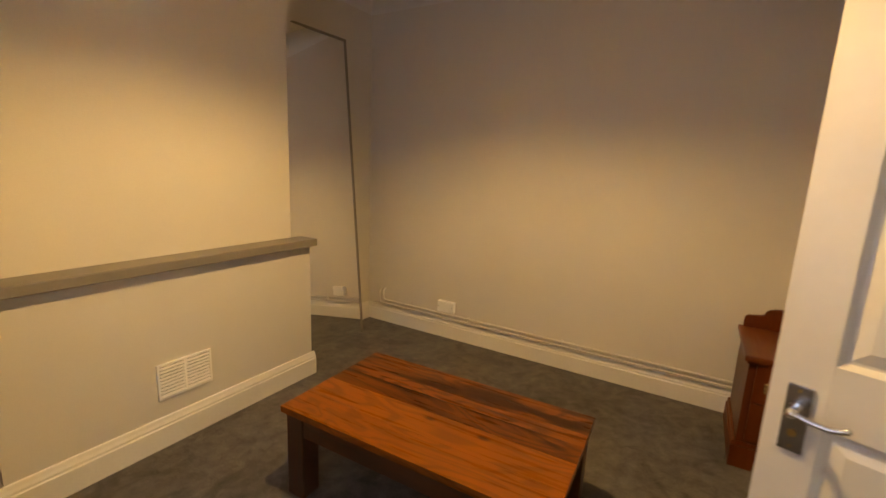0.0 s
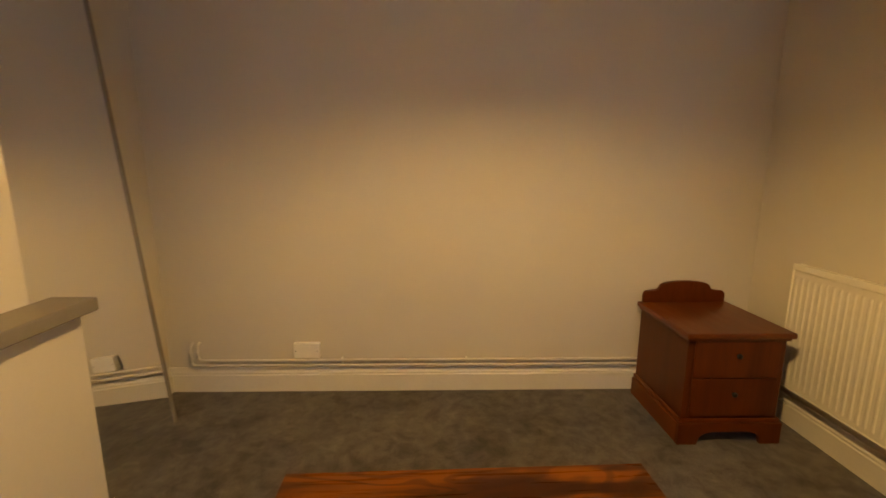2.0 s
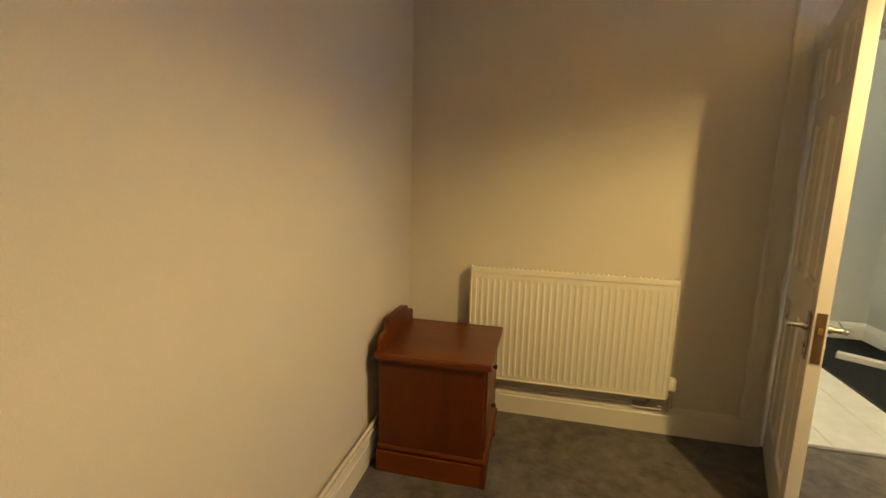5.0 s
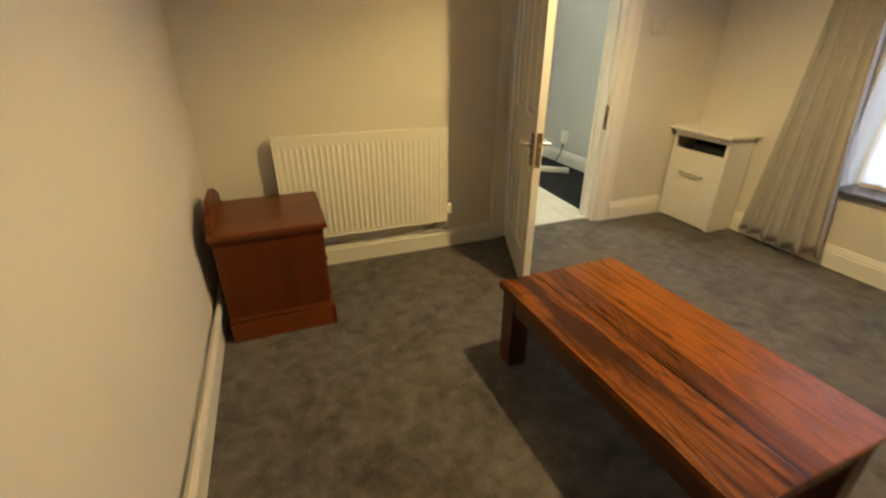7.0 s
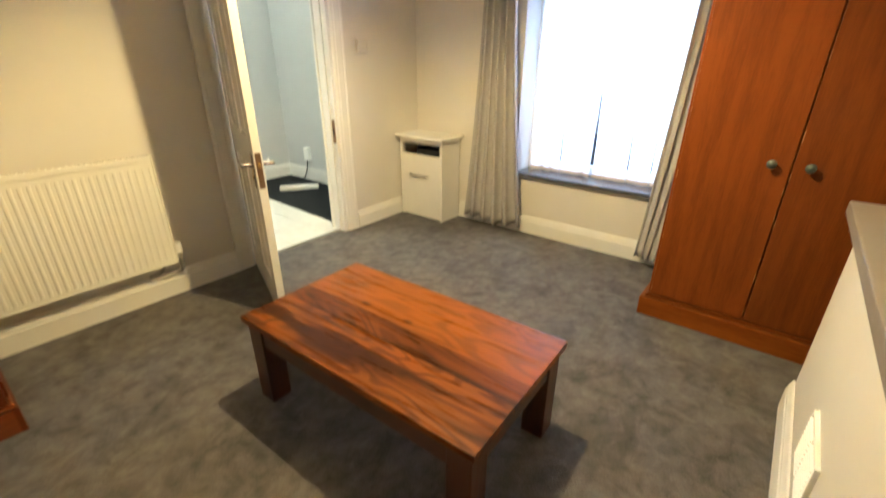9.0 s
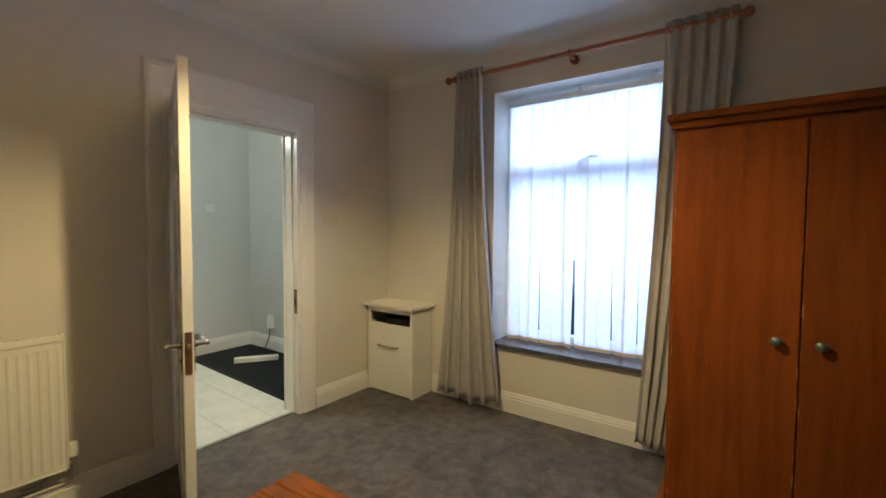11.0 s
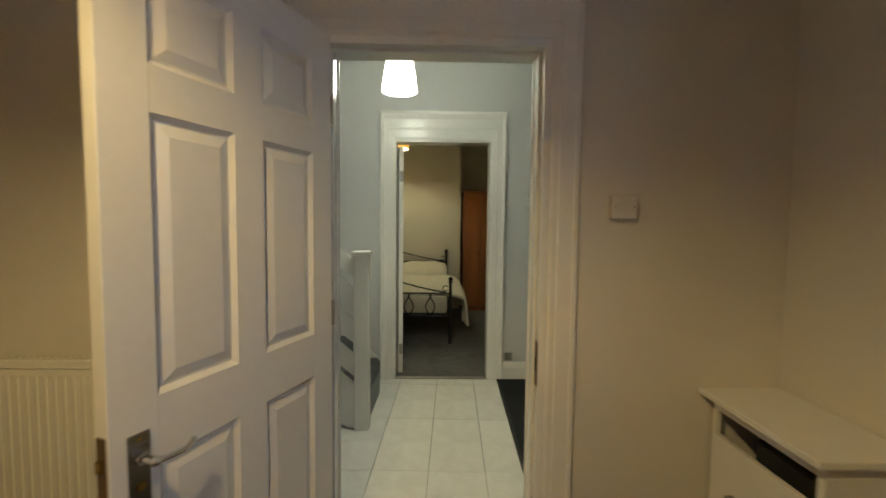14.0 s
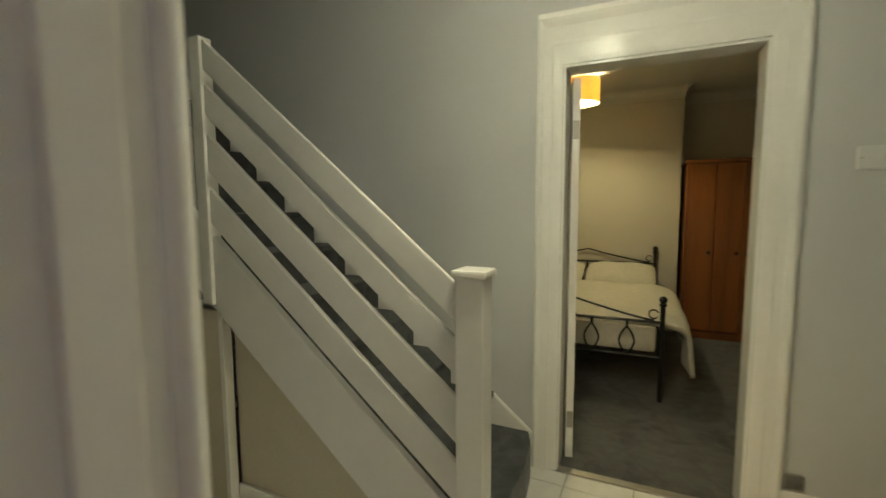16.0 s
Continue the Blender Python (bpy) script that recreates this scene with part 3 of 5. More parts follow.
cove("cornice_hall_east", "y", 3.50, -1, 0.14, HN, HCEIL, 0.12)
cove("cornice_hall_south", "x", 0.14, 1, 1.575, 3.50, HCEIL, 0.12)
skirting("baseboard_hall_north", "x", HN, -1, 2.852, 3.50, 0.15, mat=GLOSS)
skirting("baseboard_hall_east", "y", 3.50, -1, 0.14, HN - 0.02, 0.15, mat=GLOSS)
skirting("baseboard_hall_south", "x", 0.14, 1, 2.80, 3.48, 0.15, mat=GLOSS)
skirting("baseboard_hall_south_west", "x", 0.14, 1, -0.16, 1.742, 0.15, mat=GLOSS)
casing("trim_bedroom_door", BX0, BX1, BTOP, HN, -1, 0.12, GLOSS, flare=0.95)
casing("trim_bedroom_door_inside", BX0, BX1, BTOP, HN + 0.14, 1, 0.105, GLOSS)
bm = bmesh.new()
box(bm, BX0 - 0.001, BX0 + 0.012, HN - 0.001, HN + 0.141, 0.0, BTOP)
box(bm, BX1 - 0.012, BX1 + 0.001, HN - 0.001, HN + 0.141, 0.0, BTOP)
box(bm, BX0 + 0.012, BX1 - 0.012, HN - 0.001, HN + 0.141, BTOP - 0.012, BTOP)
structure("door_lining_bedroom", bm, GLOSS, "white gloss bedroom door lining")
structure("threshold_bedroom", solid(BX0 + 0.012, BX1 - 0.012, HN - 0.02, HN + 0.025, 0.0, 0.012, bevel=0.004), GREYBAR, "metal threshold strip")
structure("threshold_living", solid(DX0 + 0.03, DX1 - 0.03, 0.045, 0.075, -0.002, 0.009, bevel=0.003), GREYBAR, "metal threshold strip between carpet and tiles")
hall_floor = structure("floor_hall", solid(-0.3, EAST, 0.0601, HN + 0.02, -0.12, -0.004), GROUT, "grouted bed of the hall tiles")
mat_thing = thing("door_mat", "dark charcoal fitted coir entrance mat", "mat", (0, 0, 0))
bm = prism(bmesh.new(), [(2.755, 0.165), (3.475, 0.165), (3.475, HN - 0.025), (2.82, HN - 0.025)], "z", -0.004, 0.006)
part("mat_surface", bm, MAT, mat_thing)
part("edging", prism(bmesh.new(), [(2.735, 0.165), (2.755, 0.165), (2.82, HN - 0.025), (2.80, HN - 0.025)], "z", -0.004, 0.009), DARK, mat_thing)

# ---- the setting: bedroom ----
structure("floor_bedroom", solid(-0.6, 4.6, HN + 0.02, 5.6, -0.12, -0.002), BED_CARPET, "dark grey bedroom carpet")
bm = bmesh.new()
box(bm, -0.6, BX0, HN + 0.07, HN + 0.14, -0.1, BCEIL + 0.1)
box(bm, BX1, 4.6, HN + 0.07, HN + 0.14, -0.1, BCEIL + 0.1)
box(bm, BX0, BX1, HN + 0.07, HN + 0.14, BTOP, BCEIL + 0.1)
structure("wall_bedroom_south", bm, BED_WALL, "cream bedroom wall")
structure("wall_bedroom_north", solid(-0.6, 4.6, 5.40, 5.55, -0.1, BCEIL + 0.1), BED_WALL, "cream bedroom wall")
structure("wall_bedroom_west", solid(-0.7, -0.6, HN + 0.14, 5.55, -0.1, BCEIL + 0.1), BED_WALL, "cream bedroom wall")
structure("wall_bedroom_east", solid(4.2, 4.3, HN + 0.14, 5.55, -0.1, BCEIL + 0.1), BED_WALL, "cream bedroom wall")
structure("bedroom_chimney_breast", solid(1.05, 2.66, 5.03, 5.40, -0.1, BCEIL), BED_WALL, "cream chimney breast behind the bed")
structure("ceiling_bedroom", solid(-0.7, 4.3, HN + 0.072, 5.55, BCEIL, BCEIL + 0.1), CEILING, "white bedroom ceiling")
cove("coving_bedroom_breast", "x", 5.03, -1, 1.05, 2.66, BCEIL, 0.11)
cove("coving_bedroom_alcove", "x", 5.40, -1, 2.66, 4.2, BCEIL, 0.11)
cove("coving_bedroom_return", "y", 2.66, 1, 5.03 - 0.11, 5.40, BCEIL, 0.11)


# ---- living-room things ----
def panel_door(name, label, width, height, at, turn, mat):
    """A six-panel door; the hinge edge lies on the z axis at x = 0, the leaf runs along +x, thickness about y."""
    d = tagged(new(name), label, "door", kind="structure")
    d.matrix_basis = pose(*at, 0, 0, turn)
    t = 0.019
    s, mid = 0.105, 0.10
    rows = [(0.19, 0.80), (0.945, 1.555), (1.655, 1.865)]
    cols = [(s, (width - mid) / 2), ((width + mid) / 2, width - s)]
    part("hinge_stile", solid(0, s, -t, t, 0.008, height, bevel=0.002), mat, d)
    part("lock_stile", solid(width - s, width, -t, t, 0.008, height, bevel=0.002), mat, d)
    zs = [0.008] + [z for r in rows for z in r] + [height]
    for i in range(0, 8, 2):
        part("rail", solid(s, width - s, -t, t, zs[i], zs[i + 1]), mat, d)
    for z0, z1 in rows:
        part("muntin", solid(cols[0][1], cols[1][0], -t, t, z0, z1), mat, d)
        for x0, x1 in cols:
            bm = bmesh.new()
            rings = []
            for side in (-1, 1):
                loops = []
                for inset, depth in ((0.0, t), (0.012, t - 0.011), (0.018, t - 0.011), (0.045, t - 0.003), (0.047, t - 0.003)):
                    loops.append([bm.verts.new((x, side * depth, z)) for x, z in ((x0 + inset, z0 + inset), (x1 - inset, z0 + inset), (x1 - inset, z1 - inset), (x0 + inset, z1 - inset))])
                for a, b in zip(loops, loops[1:]):
                    for k in range(4):
                        bm.faces.new((a[k], a[(k + 1) % 4], b[(k + 1) % 4], b[k]))
                bm.faces.new(loops[-1])
            part("panel", bm, mat, d)
    return d


HINGE = (DX0 + 0.030, -0.022, 0.0)
door = panel_door("door_1", "white gloss six-panel door standing open", 0.765, 1.975, HINGE, 249.4, GLOSS)


def lever(parent, x, z, side, toward):
    """A lever handle on a back plate, on the face of the leaf that side names."""
    y = side * 0.019
    f = side
    h = part("handle_plate", solid(x - 0.023, x + 0.023, min(y, y + f * 0.006), max(y, y + f * 0.006), z - 0.088, z + 0.072, bevel=0.002), PLATE, parent, "chrome back plate with a dark reflection put into its colour")
    bm = cyl(bmesh.new(), (x, y + f * 0.004, z + 0.022), (x, y + f * 0.020, z + 0.022), 0.0145)
    cyl(bm, (x, y + f * 0.020, z + 0.022), (x, y + f * 0.052, z + 0.022), 0.0095)
    ball(bm, (x, y + f * 0.052, z + 0.022), 0.0115)
    bend = [(0.0, 0.052, 0.022), (0.016, 0.054, 0.020), (0.040, 0.054, 0.017), (0.064, 0.053, 0.016), (0.080, 0.051, 0.019), (0.091, 0.048, 0.024)]
    tube(bm, [(x + toward * u, y + f * v, z + w) for u, v, w in bend], 0.0068, 10)
    ball(bm, (x + toward * 0.091, y + f * 0.048, z + 0.024), 0.0078)
    part("lever", bm, CHROME, h, smooth=True)
    part("lock_escutcheon", cyl(bmesh.new(), (x, y + f * 0.004, z - 0.042), (x, y + f * 0.010, z - 0.042), 0.009), BRASS, h, "brass keyhole", smooth=True)
    for dz in (-0.075, 0.06):
        part("screw", cyl(bmesh.new(), (x, y + f * 0.0045, z + dz), (x, y + f * 0.0065, z + dz), 0.004, seg=8), BRASS, h)


lever(door, 0.708, 0.81, 1, -1)
lever(door, 0.708, 0.81, -1, -1)
part("lock_faceplate", solid(0.765, 0.768, -0.013, 0.013, 0.725, 0.895, bevel=0.001), BRONZE, door, "bronze mortice lock face plate")
part("latch_bolt", solid(0.768, 0.777, -0.006, 0.006, 0.825, 0.85, bevel=0.002), BRASS, door)
for z in (0.25, 1.0, 1.72):
    part("hinge", cyl(bmesh.new(), (-0.004, 0.02, z - 0.045), (-0.004, 0.02, z + 0.045), 0.007, seg=10), GREYBAR, door, smooth=True)


def radiator(x0, x1, y, z0, z1):
    """A single-panel pressed-steel radiator with a top grille, valves and pipes."""
    r = thing("radiator", "cream enamelled panel radiator fixed to the wall", "radiator", ((x0 + x1) / 2, y, z0))
    w, h = (x1 - x0) / 2, z1 - z0
    n = 30
    pitch = (2 * w - 0.03) / n
    sec = []
    for i in range(n):
        a = -w + 0.015 + i * pitch
        sec += [(a, -0.0825), (a + pitch * 0.22, -0.0825), (a + pitch * 0.36, -0.0792), (a + pitch * 0.82, -0.0792), (a + pitch * 0.96, -0.0825)]
    sec = [(-w, -0.079)] + sec + [(w, -0.079)]
    bm = bmesh.new()
    rows = []
    for z, flat in ((0.012, True), (0.028, True), (0.042, False), (h - 0.072, False), (h - 0.055, True), (h - 0.02, True)):
        rows.append([bm.verts.new((u, -0.081 if flat else v, z)) for u, v in sec])
    for a, b in zip(rows, rows[1:]):
        for k in range(len(sec) - 1):
            bm.faces.new((a[k], a[k + 1], b[k + 1], b[k]))
    part("front_panel", bm, RAD, r)
    part("back_panel", solid(-w, w, -0.07, -0.035, 0.0, h - 0.02), RAD, r)
    for s in (-1, 1):
        part("side_cheek", solid(min(s * w, s * (w + 0.008)), max(s * w, s * (w + 0.008)), -0.086, -0.03, 0.01, h, bevel=0.003), RAD, r)
    top = part("top_grille", solid(-w, w, -0.086, -0.078, h - 0.03, h, bevel=0.003), RAD, r)
    bm = bmesh.new()
    for i in range(40):
        u = -w + 0.012 + i * (2 * w - 0.024) / 39
        box(bm, u - 0.003, u + 0.003, -0.078, -0.032, h - 0.008, h - 0.003)
    part("grille_bars", bm, RAD, top)
    part("bottom_roll", tube(bmesh.new(), [(-w, -0.076, 0.008), (w, -0.076, 0.008)], 0.008), RAD, r, smooth=True)
    for s in (-0.7, 0.7):
        part("wall_bracket", solid(s * w - 0.015, s * w + 0.015, -0.04, 0.0, h * 0.3, h * 0.8), RAD, r)
    v = part("valve_body", cyl(bmesh.new(), (w + 0.03, -0.052, -0.05), (w + 0.03, -0.052, 0.05), 0.012), GREYBAR, r, "dull metal valve body", smooth=True)
    bm = lathe(bmesh.new(), [(0.0, 0.0), (0.018, 0.0), (0.020, 0.01), (0.020, 0.05), (0.016, 0.062), (0.0, 0.064)], 18, (w + 0.03, -0.052, 0.05))
    part("thermostat_head", bm, PLASTIC, v, "white ribbed thermostat head", smooth=True)
    part("valve_tail", cyl(bmesh.new(), (w - 0.02, -0.052, 0.02), (w + 0.03, -0.052, 0.02), 0.010), GREYBAR, v, smooth=True)
    part("supply_pipe", tube(bmesh.new(), [(w + 0.03, -0.052, -0.045), (w + 0.028, -0.045, -0.065), (w + 0.0, -0.02, -0.075), (w - 0.14, -0.02, -0.078)], 0.008), GREYBAR, r, smooth=True)
    part("return_pipe", tube(bmesh.new(), [(w - 0.14, -0.02, -0.055), (w - 0.08, -0.03, -0.05), (w - 0.06, -0.05, -0.01), (w - 0.06, -0.055, 0.02)], 0.008), GREYBAR, r, smooth=True)
    part("wall_pipe", tube(bmesh.new(), [(w - 0.14, -0.022, -0.078), (w + 0.40, -0.022, -0.078)], 0.007), SATIN, r, "white-painted pipe along the skirting", smooth=True)


radiator(0.372, 1.375, 0.0, 0.215, 0.836)


def bedside_chest(at):
    """A small stained chest: back rail with a shaped crest, drawers, moulded plinth on bracket feet. Front faces +x."""
    c = thing("bedside_chest", "red-brown stained pine bedside chest with a shaped back rail", "chest of drawers", at)
    L, W, H = 0.462, 0.455, 0.545
    part("carcass", solid(0.0, L, -W / 2, W / 2, 0.115, H - 0.02, bevel=0.004), MAHOGANY, c)
    part("top", solid(-0.012, L + 0.028, -W / 2 - 0.022, W / 2 + 0.022, H - 0.02, H + 0.008, bevel=0.008), MAHOGANY_X, c)
    part("top_moulding", solid(-0.004, L + 0.014, -W / 2 - 0.010, W / 2 + 0.010, H - 0.034, H - 0.019, bevel=0.004), MAHOGANY_X, c)
    prof = [(-W / 2, 0), (W / 2, 0), (W / 2, 0.050), (W / 2 - 0.012, 0.066), (W / 2 - 0.075, 0.070), (W / 2 - 0.085, 0.076), (W / 2 - 0.088, 0.096)]
    prof += [((W / 2 - 0.095) * math.cos(a), 0.100 + 0.022 * math.sin(a)) for a in [i * math.pi / 10 for i in range(1, 10)]]
    prof += [(-(W / 2 - 0.088), 0.096), (-(W / 2 - 0.085), 0.076), (-(W / 2 - 0.075), 0.070), (-(W / 2 - 0.012), 0.066), (-W / 2, 0.050)]
    bm = prism(bmesh.new(), [(u, H + 0.006 + v) for u, v in prof], "x", -0.006, 0.016)
    bmesh.ops.bevel(bm, geom=bm.edges[:], offset=0.003, segments=1, affect="EDGES")
    part("back_rail", bm, MAHOGANY, c)
    # plinth with cut-out between bracket feet
    prof = [(-W / 2 - 0.018, 0), (-W / 2 + 0.075, 0), (-W / 2 + 0.082, 0.034), (-W / 2 + 0.100, 0.052), (-W / 2 + 0.140, 0.064), (W / 2 - 0.140, 0.064), (W / 2 - 0.100, 0.052), (W / 2 - 0.082, 0.034), (W / 2 - 0.075, 0), (W / 2 + 0.018, 0), (W / 2 + 0.018, 0.105), (-W / 2 - 0.018, 0.105)]
    part("front_plinth", prism(bmesh.new(), prof, "x", L, L + 0.02), MAHOGANY, c)
    for s in (-1, 1):
        a, b = sorted((s * W / 2, s * (W / 2 + 0.018)))
        part("side_plinth", solid(-0.003, L + 0.002, a, b + (0.006 if s > 0 else 0), 0.0, 0.100, bevel=0.004), MAHOGANY_X, c)
        a, b = sorted((s * W / 2, s * (W / 2 + 0.012)))
        part("plinth_moulding", solid(-0.003, L + 0.012, a, b, 0.105, 0.125, bevel=0.006), MAHOGANY_X, c)
    part("plinth_moulding", solid(L, L + 0.012, -W / 2, W / 2, 0.105, 0.125, bevel=0.006), MAHOGANY, c)
    part("rear_plinth", solid(0.0, 0.018, -W / 2, W / 2, 0.0, 0.115), MAHOGANY, c)
    for z0, z1 in ((0.140, 0.327), (0.333, 0.512)):
        dr = part("drawer", solid(L, L + 0.010, -W / 2 + 0.03, W / 2 - 0.03, z0, z1, bevel=0.002), MAHOGANY, c)
        for s in (-0.0,):
            bm = lathe(bmesh.new(), [(0.0, 0.0), (0.006, 0.0), (0.006, 0.006), (0.012, 0.010), (0.012, 0.016), (0.008, 0.020), (0.0, 0.021)], 14)
            k = part("knob", bm, IRON, dr, "small dark knob", smooth=True)
            k.matrix_basis = pose(L + 0.010, s, (z0 + z1) / 2 + 0.02, 0, 90, 0)


bedside_chest((0.066, -0.428, 0.0))


def coffee_table(at, turn):
    t = thing("coffee_table", "low sheesham coffee table with strongly figured planks", "table", at, turn)
    hx, hy, h = 0.302, 0.538, 0.388
    edges = [-hx, -0.085, 0.018, 0.165, hx]
    for a, b, timber in zip(edges, edges[1:], SHEESHAM_PLANKS):
        part("plank", solid(a + 0.0003, b - 0.0003, -hy, hy, h - 0.026, h, bevel=0.0006), timber, t)
    for sx in (-1, 1):
        a, b = sorted((sx * (hx - 0.045), sx * (hx - 0.022)))
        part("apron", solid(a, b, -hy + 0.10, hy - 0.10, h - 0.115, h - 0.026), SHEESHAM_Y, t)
        for sy in (-1, 1):
            x0, x1 = sorted((sx * (hx - 0.015), sx * (hx - 0.10)))
            y0, y1 = sorted((sy * (hy - 0.015), sy * (hy - 0.10)))
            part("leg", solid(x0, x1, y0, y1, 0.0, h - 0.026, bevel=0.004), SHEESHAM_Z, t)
    for sy in (-1, 1):
        a, b = sorted((sy * (hy - 0.045), sy * (hy - 0.022)))
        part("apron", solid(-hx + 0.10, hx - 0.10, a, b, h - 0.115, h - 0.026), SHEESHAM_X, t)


coffee_table((1.503, -1.712, 0.0), 1.5)


def wardrobe(at):
    """A two-door stained wardrobe whose front faces -x; origin at the front foot on the window side."""
    w = thing("wardrobe", "orange-brown stained pine wardrobe with two doors and worn edges", "wardrobe", at)
    D, L, H = 0.60, 0.985, 1.80
    part("carcass", solid(0.02, D, -L, 0, 0.10, H - 0.04, bevel=0.004), PINE, w)
    part("plinth", solid(-0.020, D, -L - 0.01, 0.032, 0.0, 0.105, bevel=0.006), PINE_Y, w)
    part("plinth_moulding", solid(0.0, D, -L, 0.010, 0.105, 0.122, bevel=0.006), PINE_Y, w)
    part("cornice", solid(-0.03, D, -L - 0.02, 0.025, H - 0.03, H, bevel=0.008), PINE_Y, w)
    part("cornice_moulding", solid(-0.008, D, -L - 0.01, 0.012, H - 0.06, H - 0.03, bevel=0.008), PINE_Y, w)
    mid = -0.442
    random.seed(11)
    for a, b, knob, hinge in ((-L + 0.012, mid - 0.0025, mid - 0.06, -L + 0.012), (mid + 0.0025, -0.014, mid + 0.072, -0.014)):
        d = part("door", solid(0.0, 0.02, a, b, 0.13, H - 0.07, bevel=0.004), PINE, w)
        bm = lathe(bmesh.new(), [(0.0, 0.0), (0.011, 0.0), (0.009, 0.010), (0.018, 0.016), (0.0195, 0.024), (0.014, 0.031), (0.0, 0.034)], 18)
        k = part("knob", bm, PATINA, d, "round green-grey knob", smooth=True)
        k.matrix_basis = pose(0.0, knob, 0.893, 0, -90, 0)
        for edge in (a, b):
            z = 0.16
            while z < H - 0.12:
                ln, wd = random.uniform(0.008, 0.05), random.uniform(0.001, 0.004)
                s = 1 if edge == a else -1
                y0, y1 = sorted((edge + s * 0.0005, edge + s * (0.0005 + wd)))
                part("worn_edge", solid(-0.0012, 0.003, y0, y1, z, z + ln), WORN, d, "bare wood on the worn door edge")
                z += ln + random.uniform(0.06, 0.30)


wardrobe((2.885, -2.275, 0.0))

# boxed meter cabinet in the corner by the doorway
mc = thing("meter_cabinet", "white boxed-in corner cabinet with an open letter slot", "cabinet", (0, 0, 0))
cx, cy, ch = 3.318, -0.488, 0.694
part("worktop", solid(3.272, EAST - 0.002, -0.516, -0.003, ch, ch + 0.022, bevel=0.004), SATIN, mc, "white painted top with a rounded edge")
part("side_panel", solid(cx + 0.018, EAST - 0.022, cy, cy + 0.018, 0.0, ch), SATIN, mc)
bm = bmesh.new()
box(bm, cx, cx + 0.018, cy, -0.022, 0.648, ch)
box(bm, cx, cx + 0.018, cy, cy + 0.024, 0.0, 0.648)
box(bm, cx, cx + 0.018, -0.044, -0.022, 0.0, 0.648)
part("front_frame", bm, SATIN, mc)
mdoor = part("door", solid(cx - 0.006, cx + 0.012, cy + 0.012, -0.040, 0.012, 0.560, bevel=0.002), SATIN, mc)
bm = tube(bmesh.new(), [(cx - 0.006, -0.345, 0.385), (cx - 0.03, -0.345, 0.385), (cx - 0.03, -0.155, 0.385), (cx - 0.006, -0.155, 0.385)], 0.006)
part("handle", bm, GREYBAR, mdoor, "dull metal bar handle", smooth=True)
# board and meter are coloured near-black to paint the shade behind the slot
part("back_board", solid(EAST - 0.03, EAST - 0.024, cy + 0.018, -0.024, 0.0, ch - 0.002), DARK, mc)
part("meter", solid(cx + 0.06, EAST - 0.04, -0.40, -0.16, 0.30, 0.60, bevel=0.01), DARK, mc)

# curtain rod, curtains
rod = thing("curtain_rod", "brown wooden curtain rod with ball ends on wall brackets", "curtain rod", (3.475, 0, 2.405))
part("pole", cyl(bmesh.new(), (0, -0.715, 0), (0, -2.50, 0), 0.0145), ROD, rod, smooth=True)
for y in (-0.70, -2.515):
    part("finial", ball(bmesh.new(), (0, y, 0), 0.026), ROD, rod, smooth=True)
for y in (-1.61, -0.76, -2.45):
    bm = cyl(bmesh.new(), (0.0, y, -0.012), (0.075, y, -0.012), 0.011)
    cyl(bm, (0.075, y, -0.012), (EAST - 3.475, y, -0.012), 0.028)
    cyl(bm, (0, y - 0.009, 0), (0, y + 0.009, 0), 0.023)
    part("bracket", bm, ROD, rod, smooth=True)


def curtain(name, label, top, bottom, folds, seed, z0, z1, x, swing=0.0, ripple=0.03):
    """A hanging curtain with soft folds; top and bottom are (y0, y1) spans at the rod and at the hem."""
    rnd = random.Random(seed)
    c = thing(name, label, "curtain", (0, 0, 0))
    ph = [rnd.uniform(-0.35, 0.35) for _ in range(folds + 2)]
    am = [rnd.uniform(0.7, 1.25) for _ in range(folds + 2)]
    nu, nv = folds * 12, 40
    bm = bmesh.new()
    grid = []
    for j in range(nv + 1):
        v = j / nv
        z = z1 + (z0 - z1) * v
        e = v ** 1.6
        ya = top[0] + (bottom[0] - top[0]) * e
        yb = top[1] + (bottom[1] - top[1]) * e
        row = []
        for i in range(nu + 1):
            u = i / nu
            k = u * folds
            i0 = int(k)
            a = am[i0] + (am[i0 + 1] - am[i0]) * (k - i0)
            p = ph[i0] + (ph[i0 + 1] - ph[i0]) * (k - i0)
            wave = math.sin(2 * math.pi * k + p * 2 * v)
            wob = 0.012 * math.sin(3 * v + k)
            hem = -0.010 * math.cos(2 * math.pi * k + 1.0) * v + 0.012 * math.sin(1.7 * k) * v
            row.append(bm.verts.new((x + a * ripple * wave * (0.75 + 0.6 * v) + wob * v - swing * e, ya + (yb - ya) * u + 0.010 * math.cos(4 * math.pi * k) * v, z + hem)))
        grid.append(row)
    for a, b in zip(grid, grid[1:]):
        for i in range(nu):
            bm.faces.new((a[i], a[i + 1], b[i + 1], b[i]))
    ob = part("drape", bm, CURTAIN, c, smooth=True)
    md = ob.modifiers.new("thickness", "SOLIDIFY")
    md.thickness = 0.003
    for i in range(folds):
        y = top[0] + (top[1] - top[0]) * (i + 0.5) / folds
        bm = bmesh.new()
        bmesh.ops.create_cone(bm, cap_ends=False, segments=18, radius1=0.026, radius2=0.026, depth=0.008, matrix=pose(3.475, y, 2.405, 90, 0, 0))
        part("eyelet", bm, GREYBAR, c)
    return c


curtain("curtain", "grey-beige eyelet curtain hanging beside the window", (-0.765, -0.985), (-0.645, -1.185), 5, 3, 0.075, 2.45, 3.475, swing=0.02, ripple=0.030)
